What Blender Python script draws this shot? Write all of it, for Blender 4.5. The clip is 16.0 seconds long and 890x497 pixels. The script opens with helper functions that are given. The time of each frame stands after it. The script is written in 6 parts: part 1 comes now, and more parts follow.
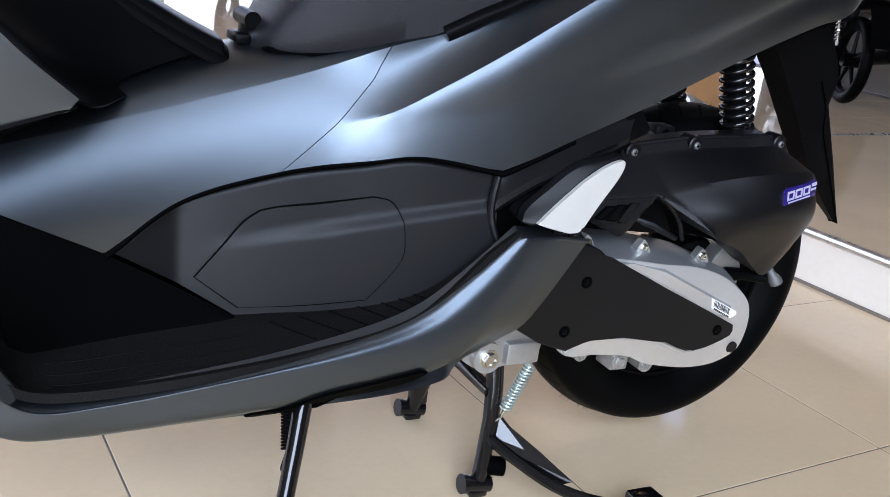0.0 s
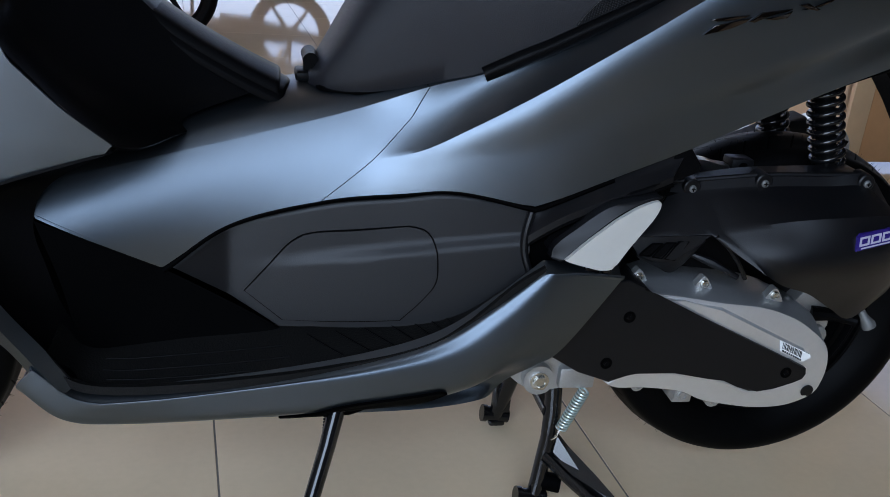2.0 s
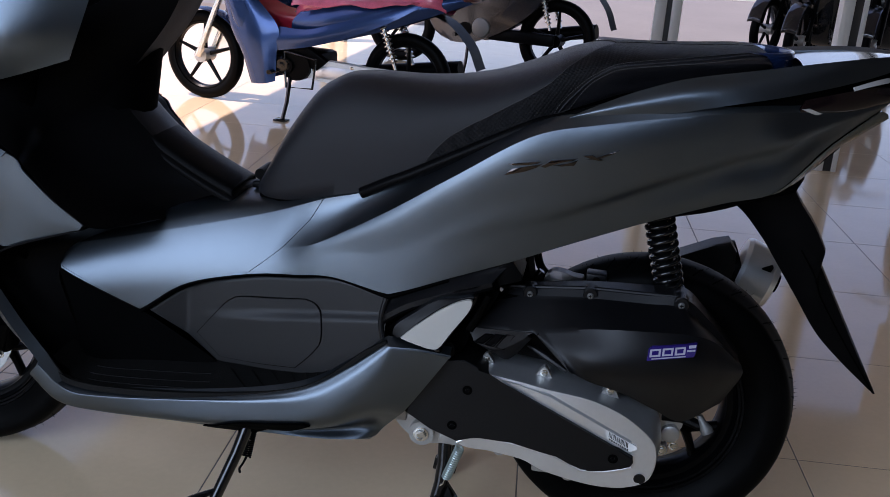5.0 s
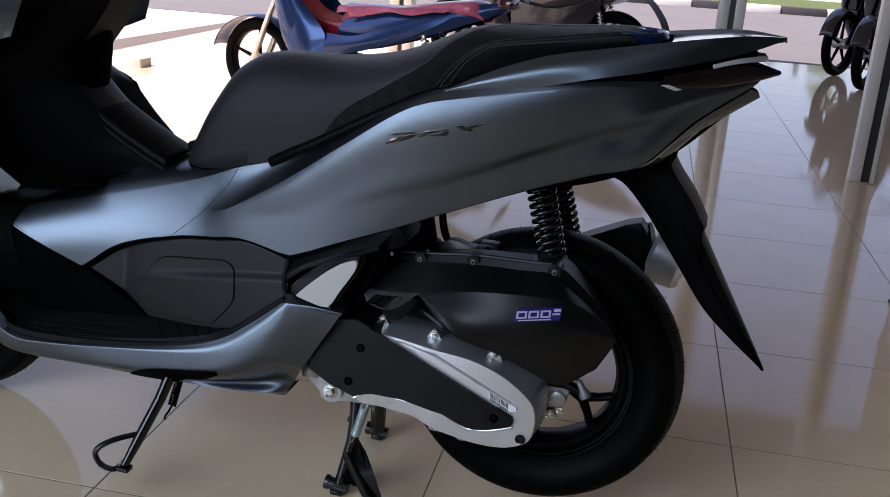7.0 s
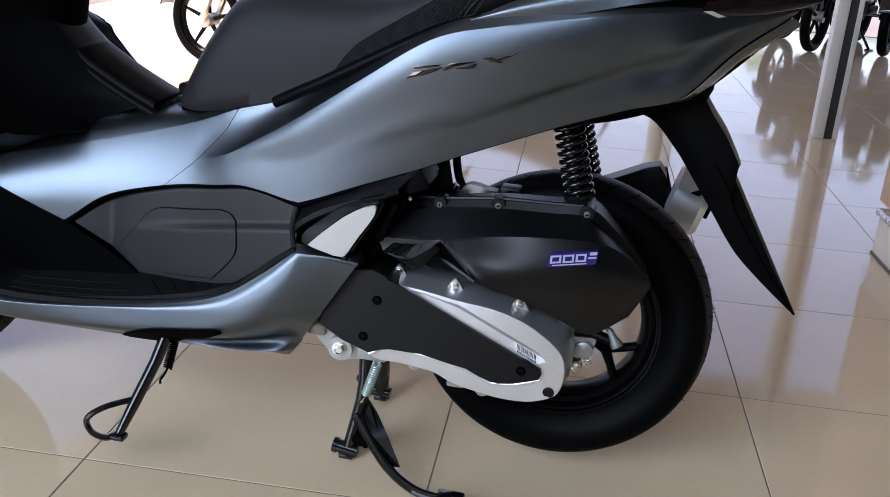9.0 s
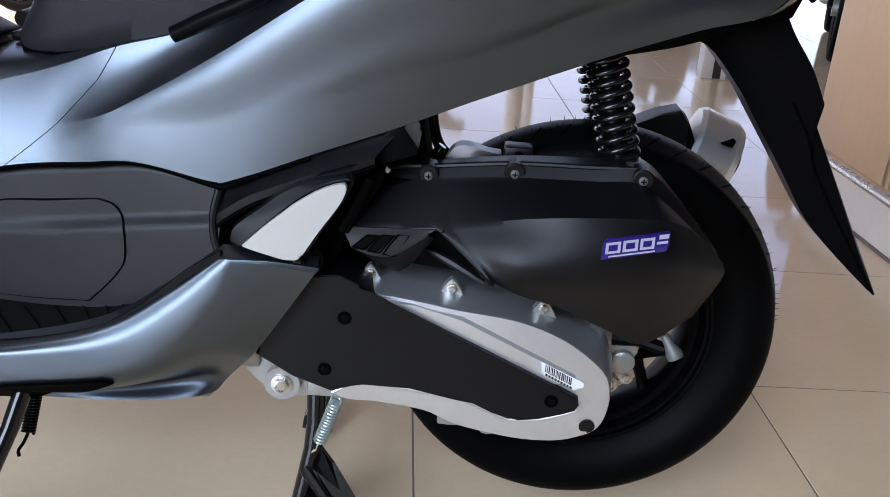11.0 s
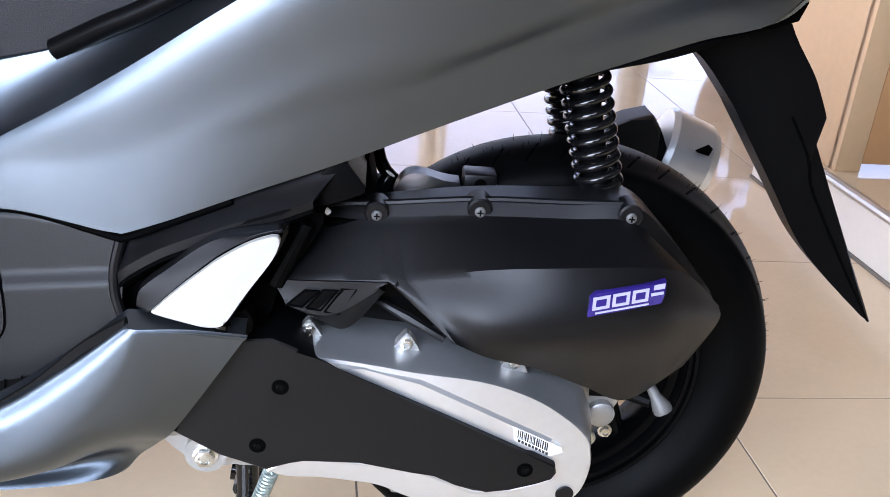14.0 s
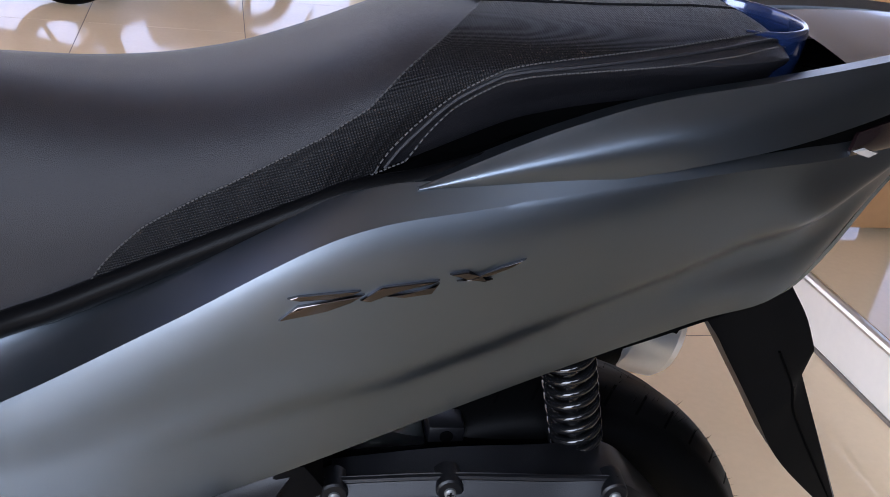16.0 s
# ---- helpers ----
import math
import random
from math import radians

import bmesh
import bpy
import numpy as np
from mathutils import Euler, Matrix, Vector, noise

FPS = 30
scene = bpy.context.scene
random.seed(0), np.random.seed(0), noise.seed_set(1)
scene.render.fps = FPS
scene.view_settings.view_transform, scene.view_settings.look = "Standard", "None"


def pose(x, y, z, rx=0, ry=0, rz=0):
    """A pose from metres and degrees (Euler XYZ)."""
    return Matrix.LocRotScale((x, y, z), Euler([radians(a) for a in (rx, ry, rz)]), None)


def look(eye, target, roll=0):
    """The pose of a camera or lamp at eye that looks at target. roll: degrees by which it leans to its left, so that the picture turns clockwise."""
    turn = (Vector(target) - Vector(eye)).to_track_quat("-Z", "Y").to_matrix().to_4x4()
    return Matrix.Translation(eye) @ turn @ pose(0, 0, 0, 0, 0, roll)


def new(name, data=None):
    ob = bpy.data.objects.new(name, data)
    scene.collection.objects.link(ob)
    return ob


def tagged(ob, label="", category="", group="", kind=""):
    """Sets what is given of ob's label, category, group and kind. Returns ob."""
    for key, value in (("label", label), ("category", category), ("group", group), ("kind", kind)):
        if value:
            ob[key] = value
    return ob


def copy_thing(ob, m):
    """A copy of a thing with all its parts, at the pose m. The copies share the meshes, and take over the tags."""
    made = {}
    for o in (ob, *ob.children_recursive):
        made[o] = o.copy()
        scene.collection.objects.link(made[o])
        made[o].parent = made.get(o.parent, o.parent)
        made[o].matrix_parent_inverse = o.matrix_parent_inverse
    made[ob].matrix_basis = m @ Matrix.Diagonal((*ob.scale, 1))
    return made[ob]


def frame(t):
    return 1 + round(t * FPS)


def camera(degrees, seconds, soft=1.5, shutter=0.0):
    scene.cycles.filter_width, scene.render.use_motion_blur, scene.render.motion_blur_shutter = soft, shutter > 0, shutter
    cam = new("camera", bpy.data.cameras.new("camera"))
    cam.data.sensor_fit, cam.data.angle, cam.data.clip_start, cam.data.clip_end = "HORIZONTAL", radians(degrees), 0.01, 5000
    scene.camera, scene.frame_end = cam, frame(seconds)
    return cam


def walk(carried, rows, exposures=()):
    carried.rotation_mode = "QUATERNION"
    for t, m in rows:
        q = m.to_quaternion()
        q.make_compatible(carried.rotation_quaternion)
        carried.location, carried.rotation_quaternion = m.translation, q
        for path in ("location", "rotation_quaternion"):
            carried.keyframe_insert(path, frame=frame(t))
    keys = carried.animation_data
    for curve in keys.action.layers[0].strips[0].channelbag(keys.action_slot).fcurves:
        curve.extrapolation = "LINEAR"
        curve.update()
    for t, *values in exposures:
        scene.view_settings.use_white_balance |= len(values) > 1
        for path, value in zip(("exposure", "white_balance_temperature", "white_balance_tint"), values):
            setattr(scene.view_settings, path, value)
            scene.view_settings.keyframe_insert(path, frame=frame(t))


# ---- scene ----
cam = camera(50.0, 16.0, soft=0.8)
# seconds, eye x y z, then yaw to the left of +y, pitch up, roll (degrees)
ROWS = [
    (0.0, -1.0124, -1.1089, 0.7620, -28.760, -18.468, 7.824),
    (0.5, -0.9781, -1.1122, 0.7776, -26.260, -19.275, 7.385),
    (1.0, -0.9323, -1.1241, 0.8014, -23.313, -20.373, 7.168),
    (1.5, -0.8712, -1.1618, 0.8403, -19.514, -21.344, 6.863),
    (2.0, -0.7811, -1.2236, 0.8799, -12.788, -22.031, 5.682),
    (2.5, -0.6854, -1.3025, 0.9374, -5.433, -21.906, 4.269),
    (3.0, -0.5685, -1.3889, 1.0052, 0.151, -22.382, 3.384),
    (3.5, -0.4487, -1.4911, 1.0379, 2.845, -21.820, 3.384),
    (4.0, -0.3453, -1.5448, 1.0596, 5.058, -20.615, 3.559),
    (4.5, -0.2518, -1.5469, 1.0780, 6.995, -19.912, 3.481),
    (5.0, -0.1287, -1.5634, 1.0856, 8.902, -19.388, 3.910),
    (5.2, -0.0789, -1.5697, 1.0893, 9.631, -19.304, 4.202),
    (7.3, 0.2442, -1.6100, 1.0536, 15.377, -18.669, 3.508),
    (7.5, 0.2350, -1.6086, 1.0493, 15.002, -18.882, 3.591),
    (8.0, 0.1899, -1.5879, 1.0287, 13.724, -19.855, 4.127),
    (8.5, 0.1413, -1.5855, 0.9994, 12.381, -19.846, 3.931),
    (8.7, 0.1230, -1.5824, 0.9913, 12.075, -19.950, 3.898),
    (10.8, -0.1765, -1.2089, 0.8557, 0.581, -21.589, 4.795),
    (11.0, -0.1805, -1.1536, 0.8439, 0.257, -22.069, 4.601),
    (11.5, -0.2010, -1.0658, 0.8093, -1.332, -22.797, 4.394),
    (12.0, -0.2026, -1.0366, 0.7882, -2.245, -23.775, 4.252),
    (12.5, -0.2096, -1.0346, 0.7841, -3.063, -24.458, 4.421),
    (13.0, -0.2158, -1.0301, 0.7842, -3.806, -24.481, 4.648),
    (13.5, -0.2206, -1.0041, 0.8038, -4.505, -24.217, 4.955),
    (14.0, -0.2211, -0.9578, 0.8610, -5.375, -24.331, 5.386),
    (14.5, -0.2312, -0.8979, 0.9254, -7.294, -24.800, 6.489),
    (15.0, -0.2511, -0.8294, 0.9808, -8.898, -24.910, 6.685),
    (15.5, -0.2648, -0.7659, 1.0319, -10.492, -25.932, 7.547),
    (16.0, -0.2681, -0.7403, 1.0717, -11.278, -26.967, 8.012),
]


def aim(x, y, z, yaw, pitch, roll):
    return pose(x, y, z, 90 + pitch, 0, yaw) @ pose(0, 0, 0, 0, 0, roll)


# seconds, stops, kelvin, tint
EXPOSURES = [(0.0, 2.1, 7000, 32), (0.5, 1.82, 6950, 32), (1.0, 1.69, 6900, 32), (1.5, 1.42, 6750, 30), (2.5, 0.84, 6480, 27), (3.5, 0.57, 6480, 27), (5.0, 0.59, 6580, 32), (7.5, 0.84, 6850, 32), (8.0, 1.15, 6900, 31), (11.0, 1.65, 6950, 32), (12.5, 1.97, 7000, 32), (14.0, 2.46, 7020, 34), (15.0, 2.35, 7070, 35), (16.0, 2.12, 7020, 35)]
walk(cam, [(t, aim(*r)) for t, *r in ROWS], EXPOSURES)

# ---------- world and light ----------
SUN_EL, SUN_AZ = radians(56), radians(115)
world = bpy.data.worlds.new("world")
scene.world = world
world.use_nodes = True
wn = world.node_tree
sky = wn.nodes.new("ShaderNodeTexSky")
sky.sky_type = "NISHITA"
sky.sun_disc = False
sky.sun_elevation, sky.sun_rotation = SUN_EL, radians(-115)
wn.links.new(sky.outputs[0], wn.nodes["Background"].inputs[0])
wn.nodes["Background"].inputs[1].default_value = 0.15

sun = new("sun", bpy.data.lights.new("sun", "SUN"))
sun.data.energy, sun.data.angle, sun.data.color = 5.0, radians(0.5), (1.0, 0.95, 0.86)
sun_from = Vector((-math.cos(SUN_EL) * math.sin(SUN_AZ), math.cos(SUN_EL) * math.cos(SUN_AZ), math.sin(SUN_EL)))
sun.matrix_world = look(sun_from * 30, (0, 0, 0))


def window_light(name, at, target, w, h, watts, colour):
    ob = new(name, bpy.data.lights.new(name, "AREA"))
    ob.data.shape, ob.data.size, ob.data.size_y = "RECTANGLE", w, h
    ob.data.energy, ob.data.color = watts, colour
    ob.matrix_world = look(at, target)
    return ob


# tall shop window behind the camera and the clerestory beside it
window_light("shop_window_light", (-2.55, -3.52, 1.98), (-2.55, 0, 1.90), 2.8, 2.8, 84, (0.58, 0.85, 1.0))
window_light("clerestory_light", (-0.25, -3.52, 2.75), (-0.25, 0, 2.2), 1.2, 1.2, 11.0, (0.58, 0.85, 1.0))

# ---------- materials ----------


def material(name, base, rough=0.5, metal=0.0, vary=0.12, scale=6.0, bump=0.0, bump_scale=300.0, spec=0.5, coat=0.0, rand=0.0, rough_vary=0.08, emit=0.0):
    """Principled material with variation at two scales and fine relief, in object space (metres)."""
    m = bpy.data.materials.new(name)
    m.use_nodes = True
    t = m.node_tree
    b = t.nodes["Principled BSDF"]
    co = t.nodes.new("ShaderNodeTexCoord")
    big = t.nodes.new("ShaderNodeTexNoise")
    big.inputs["Scale"].default_value, big.inputs["Detail"].default_value = scale, 4.0
    small = t.nodes.new("ShaderNodeTexNoise")
    small.inputs["Scale"].default_value, small.inputs["Detail"].default_value = scale * 14, 3.0
    add = t.nodes.new("ShaderNodeMath")
    add.operation = "MULTIPLY_ADD"
    add.inputs[1].default_value = 0.35
    half = t.nodes.new("ShaderNodeMath")
    half.operation = "MULTIPLY"
    half.inputs[1].default_value = 0.65
    ramp = t.nodes.new("ShaderNodeMapRange")
    ramp.inputs["From Min"].default_value, ramp.inputs["From Max"].default_value = 0.3, 0.7
    ramp.inputs["To Min"].default_value, ramp.inputs["To Max"].default_value = 1 - vary, 1 + vary
    hsv = t.nodes.new("ShaderNodeHueSaturation")
    hsv.inputs["Color"].default_value = (*base, 1)
    for n in (big, small):
        t.links.new(co.outputs["Object"], n.inputs["Vector"])
    t.links.new(big.outputs["Fac"], half.inputs[0])
    t.links.new(small.outputs["Fac"], add.inputs[0])
    t.links.new(half.outputs[0], add.inputs[2])
    t.links.new(add.outputs[0], ramp.inputs["Value"])
    value = ramp.outputs[0]
    if rand:
        info = t.nodes.new("ShaderNodeObjectInfo")
        r = t.nodes.new("ShaderNodeMapRange")
        r.inputs["To Min"].default_value, r.inputs["To Max"].default_value = 1 - rand, 1 + rand
        mul = t.nodes.new("ShaderNodeMath")
        mul.operation = "MULTIPLY"
        t.links.new(info.outputs["Random"], r.inputs["Value"])
        t.links.new(r.outputs[0], mul.inputs[0])
        t.links.new(value, mul.inputs[1])
        value = mul.outputs[0]
    t.links.new(value, hsv.inputs["Value"])
    t.links.new(hsv.outputs[0], b.inputs["Base Color"])
    rr = t.nodes.new("ShaderNodeMapRange")
    rr.inputs["From Min"].default_value, rr.inputs["From Max"].default_value = 0.3, 0.7
    rr.inputs["To Min"].default_value, rr.inputs["To Max"].default_value = max(0.01, rough * (1 - rough_vary)), min(1, rough * (1 + rough_vary))
    t.links.new(add.outputs[0], rr.inputs["Value"])
    t.links.new(rr.outputs[0], b.inputs["Roughness"])
    b.inputs["Metallic"].default_value = metal
    b.inputs["Specular IOR Level"].default_value = spec
    b.inputs["Coat Weight"].default_value = coat
    b.inputs["Coat Roughness"].default_value = 0.06
    if emit:
        b.inputs["Emission Color"].default_value = (*base, 1)
        b.inputs["Emission Strength"].default_value = emit
    if bump:
        g = t.nodes.new("ShaderNodeTexNoise")
        g.inputs["Scale"].default_value, g.inputs["Detail"].default_value = bump_scale, 2.0
        bp = t.nodes.new("ShaderNodeBump")
        bp.inputs["Strength"].default_value, bp.inputs["Distance"].default_value = bump, 0.002
        t.links.new(co.outputs["Object"], g.inputs["Vector"])
        t.links.new(g.outputs["Fac"], bp.inputs["Height"])
        t.links.new(bp.outputs[0], b.inputs["Normal"])
    return m


def weave_material(name, base, rough):
    """Textured vinyl with a fine raised grid."""
    m = material(name, base, rough, vary=0.1, scale=20, spec=0.12)
    t = m.node_tree
    co = t.nodes.new("ShaderNodeTexCoord")
    mp = t.nodes.new("ShaderNodeMapping")
    mp.inputs["Rotation"].default_value = (0, radians(20), 0)
    ch = t.nodes.new("ShaderNodeTexVoronoi")
    ch.inputs["Scale"].default_value = 520
    ch.inputs["Randomness"].default_value = 0.0
    bp = t.nodes.new("ShaderNodeBump")
    bp.inputs["Strength"].default_value, bp.inputs["Distance"].default_value = 0.6, 0.002
    t.links.new(co.outputs["Object"], mp.inputs["Vector"])
    t.links.new(mp.outputs[0], ch.inputs["Vector"])
    t.links.new(ch.outputs["Distance"], bp.inputs["Height"])
    t.links.new(bp.outputs[0], t.nodes["Principled BSDF"].inputs["Normal"])
    return m


PAINT = material("matte_blue_grey_paint", (0.109, 0.130, 0.151), 0.35, metal=1.0, vary=0.03, scale=3, bump=0.06, bump_scale=1800, rough_vary=0.03)
PLASTIC = material("grained_black_plastic", (0.0034, 0.0034, 0.0041), 0.40, vary=0.10, scale=8, bump=0.08, bump_scale=900, spec=0.25)
SATIN = material("satin_black_plastic", (0.0022, 0.0022, 0.0025), 0.34, vary=0.08, scale=8, bump=0.08, bump_scale=900, spec=0.04)
# near black: dull plastic parts, and shade painted into gaps, wells and recesses
DEEP = material("dull_black_plastic_and_shade", (0.0008, 0.0008, 0.0009), 0.7, vary=0.1, scale=8, spec=0.02)
GLOSS = material("gloss_black_enamel", (0.004, 0.004, 0.0045), 0.1, vary=0.06, scale=10, coat=0.0, spec=0.5)
VINYL = material("seat_vinyl", (0.0092, 0.0091, 0.0112), 0.45, vary=0.07, scale=10, bump=0.35, bump_scale=1500, spec=0.26)
WEAVE = weave_material("woven_seat_vinyl", (0.0045, 0.0045, 0.0052), 0.5)
THREAD = material("grey_thread", (0.042, 0.041, 0.041), 0.8, vary=0.1, scale=60)
SILVER = material("silver_painted_casting", (0.76, 0.78, 0.80), 0.38, metal=0.85, vary=0.05, scale=8, bump=0.03, bump_scale=700)
CAST = material("raw_aluminium_casting", (0.42, 0.415, 0.40), 0.42, metal=0.7, vary=0.12, scale=30, bump=0.12, bump_scale=900)
ZINC = material("bright_zinc_steel", (0.62, 0.61, 0.57), 0.24, metal=1.0, vary=0.1, scale=60)
TAILGLOSS = material("gloss_dark_tail_panel", (0.03, 0.03, 0.032), 0.14, vary=0.05, scale=8, spec=1.0, coat=0.6)
CHROME = material("dark_chrome", (0.07, 0.06, 0.058), 0.10, metal=1.0, vary=0.05, scale=20)
PEGWHITE = material("pearl_metal_paint", (0.46, 0.45, 0.42), 0.38, metal=0.1, vary=0.03, scale=10, bump=0.08, bump_scale=1500)
RUBBER = material("tyre_rubber", (0.0015, 0.0015, 0.0016), 0.45, vary=0.3, scale=14, bump=0.07, bump_scale=260, spec=0.04)
MATRUB = material("ribbed_rubber_mat", (0.006, 0.0058, 0.0056), 0.5, vary=0.25, scale=16, bump=0.3, bump_scale=400, spec=0.1)
RIM = material("satin_black_alloy", (0.0016, 0.0016, 0.0019), 0.3, vary=0.08, scale=14, spec=0.07)
SPRINGZ = material("pale_zinc_spring_wire", (0.55, 0.66, 0.64), 0.32, metal=0.8, vary=0.08, scale=40)
DULLGREY = material("dull_grey_metal", (0.16, 0.16, 0.155), 0.5, metal=0.5, vary=0.1, scale=40)
STEEL = material("brushed_disc_steel", (0.5, 0.5, 0.5), 0.3, metal=1.0, vary=0.1, scale=40)
REDLENS = material("red_tail_lens", (0.05, 0.003, 0.005), 0.12, vary=0.05, scale=10, coat=0.4)
CLEARLENS = material("clear_lamp_lens", (0.55, 0.54, 0.53), 0.12, metal=0.3, vary=0.05, scale=10, coat=0.5)
SMOKECLEAR = material("dusty_clear_lens", (0.085, 0.080, 0.064), 0.14, metal=0.2, vary=0.1, scale=12, coat=0.3)
SMOKE = material("smoked_tail_lens", (0.008, 0.004, 0.0045), 0.10, vary=0.05, scale=10, spec=0.3, coat=0.3)
VIOLET = material("violet_badge", (0.035, 0.02, 0.20), 0.2, metal=0.3, vary=0.05, scale=30, coat=0.5)
BADGEGREY = material("pale_violet_enamel", (0.42, 0.40, 0.50), 0.35, vary=0.05, scale=60)
WHITE = material("white_sticker", (0.78, 0.78, 0.76), 0.5, vary=0.03, scale=30)
INK = material("black_ink", (0.02, 0.02, 0.02), 0.6, vary=0.05, scale=30)
TILE = material("polished_beige_tile", (0.690, 0.530, 0.348), 0.07, vary=0.05, scale=5, rand=0.025, rough_vary=0.4, spec=0.5)
GROUT = material("dark_grout", (0.15, 0.125, 0.10), 0.8, vary=0.2, scale=12)
# unseen walls, coloured dark so that the scooter reflects a dim room
WALL = material("darkened_wall_paint", (0.12, 0.105, 0.09), 0.6, vary=0.04, scale=2, bump=0.1, bump_scale=120)
# unseen ceiling; its dimness is put into this dark grey to limit reflections
CEIL = material("darkened_ceiling_paint", (0.21, 0.205, 0.198), 0.7, vary=0.03, scale=2)
ALU = material("white_window_profile", (0.66, 0.65, 0.62), 0.35, metal=0.3, vary=0.04, scale=6)
ANOD = material("black_window_gasket", (0.02, 0.018, 0.017), 0.4, vary=0.1, scale=10)
TRIM = material("aluminium_step_edge", (0.58, 0.58, 0.58), 0.28, metal=0.9, vary=0.06, scale=3)
RISER = material("cream_step_riser", (0.70, 0.65, 0.56), 0.35, vary=0.05, scale=4)
WOOD = material("orange_brown_veneer", (0.46, 0.24, 0.11), 0.42, vary=0.10, scale=3, bump=0.05, bump_scale=200)
WOODL = material("pale_tan_veneer", (0.58, 0.39, 0.23), 0.42, vary=0.08, scale=3, bump=0.05, bump_scale=200)
ASPHALT = material("sun_bleached_asphalt", (0.16, 0.155, 0.15), 0.85, vary=0.15, scale=0.6, bump=0.4, bump_scale=60)
PAVE = material("pale_concrete_apron", (0.58, 0.53, 0.46), 0.8, vary=0.12, scale=0.8, bump=0.3, bump_scale=40)
KERBW = material("white_kerb_paint", (0.72, 0.70, 0.66), 0.7, vary=0.1, scale=4)
KERBB = material("black_kerb_paint", (0.05, 0.05, 0.05), 0.7, vary=0.2, scale=4)
REDLINE = material("worn_red_line_paint", (0.42, 0.10, 0.11), 0.7, vary=0.2, scale=4)
GRASS = material("roadside_grass", (0.09, 0.13, 0.035), 0.9, vary=0.4, scale=3)
BLUE = material("gloss_blue_paint", (0.008, 0.022, 0.075), 0.16, metal=0.35, vary=0.04, scale=6, coat=0.8)
BIKEBLUE = material("metallic_blue_bodywork", (0.018, 0.05, 0.15), 0.25, metal=0.6, vary=0.04, scale=6, coat=0.3)
RED = material("gloss_red_plastic", (0.28, 0.012, 0.025), 0.2, vary=0.05, scale=6, coat=0.6)
PINK = material("pink_wrapping_film", (0.55, 0.10, 0.17), 0.25, vary=0.25, scale=18, bump=0.8, bump_scale=60, coat=0.5)
BIKEBLACK = material("gloss_black_bodywork", (0.012, 0.012, 0.014), 0.18, vary=0.05, scale=8, coat=0.6)
MAROON = material("dark_red_bodywork", (0.09, 0.012, 0.02), 0.2, vary=0.05, scale=8, coat=0.6)


def glass_material(name, rough=0.01):
    m = bpy.data.materials.new(name)
    m.use_nodes = True
    b = m.node_tree.nodes["Principled BSDF"]
    b.inputs["Base Color"].default_value = (0.93, 0.96, 0.95, 1)
    b.inputs["Roughness"].default_value = rough
    b.inputs["Transmission Weight"].default_value = 1.0
    b.inputs["IOR"].default_value = 1.45
    return m


CLEARPLASTIC = glass_material("clear_plastic", 0.30)

# ---------- building tools ----------


def link(name, bm, mat, parent=None, label="", smooth=True, sharp=35.0):
    me = bpy.data.meshes.new(name)
    bmesh.ops.remove_doubles(bm, verts=bm.verts, dist=1e-6)
    bmesh.ops.recalc_face_normals(bm, faces=bm.faces)
    if smooth:
        for f in bm.faces:
            f.smooth = True
        for e in bm.edges:
            if len(e.link_faces) == 2 and e.calc_face_angle(0) > radians(sharp):
                e.smooth = False
    bm.to_mesh(me)
    bm.free()
    me.materials.append(mat)
    ob = new(name, me)
    if parent is not None:
        ob.parent = parent
    if label:
        ob["label"] = label
    return ob


part = link


def thing(name, label, category, at=(0, 0, 0), turn=0.0, group="", kind=""):
    e = new(name)
    e.empty_display_size = 0.05
    e.matrix_world = pose(*at, 0, 0, turn)
    return tagged(e, label, category, group, kind)


def curve(points, n, corners=()):
    """n points along a smooth curve through the given points; it breaks at the corner indices."""
    pts = np.array(points, float)
    cuts = [0, *corners, len(pts) - 1]
    u = np.linspace(0, len(pts) - 1, n)
    out = np.zeros((n, pts.shape[1]))
    for a, b in zip(cuts[:-1], cuts[1:]):
        seg = pts[a : b + 1]
        ext = np.vstack([2 * seg[0] - seg[1], seg, 2 * seg[-1] - seg[-2]])
        for k in np.nonzero((u >= a - 1e-9) & (u <= b + 1e-9))[0]:
            i = min(int(u[k] - a), b - a - 1)
            s = u[k] - a - i
            p0, p1, p2, p3 = ext[i : i + 4]
            out[k] = 0.5 * (2 * p1 + (p2 - p0) * s + (2 * p0 - 5 * p1 + 4 * p2 - p3) * s * s + (3 * p1 - p0 - 3 * p2 + p3) * s**3)
    return out


def surface(rows, nu, nv, corners=None, breaks=()):
    """A grid of points (nv x nu) through curves given as rows; corners: per-row corner indices; breaks: rows at which it creases."""
    lines = [curve(r, nu, (corners or {}).get(i, ())) for i, r in enumerate(rows)]
    return np.stack([curve([l[k] for l in lines], nv, breaks) for k in range(nu)], 1)


def grid_mesh(g, close_u=False, flip=False):
    bm = bmesh.new()
    nv, nu = g.shape[:2]
    vs = [[bm.verts.new(g[j, i]) for i in range(nu)] for j in range(nv)]
    for j in range(nv - 1):
        for i in range(nu if close_u else nu - 1):
            q = (vs[j][i], vs[j][(i + 1) % nu], vs[j + 1][(i + 1) % nu], vs[j + 1][i])
            bm.faces.new(q[::-1] if flip else q)
    return bm


def thick(ob, metres, offset=-1.0):
    s = ob.modifiers.new("wall", "SOLIDIFY")
    s.thickness, s.offset = metres, offset
    return ob


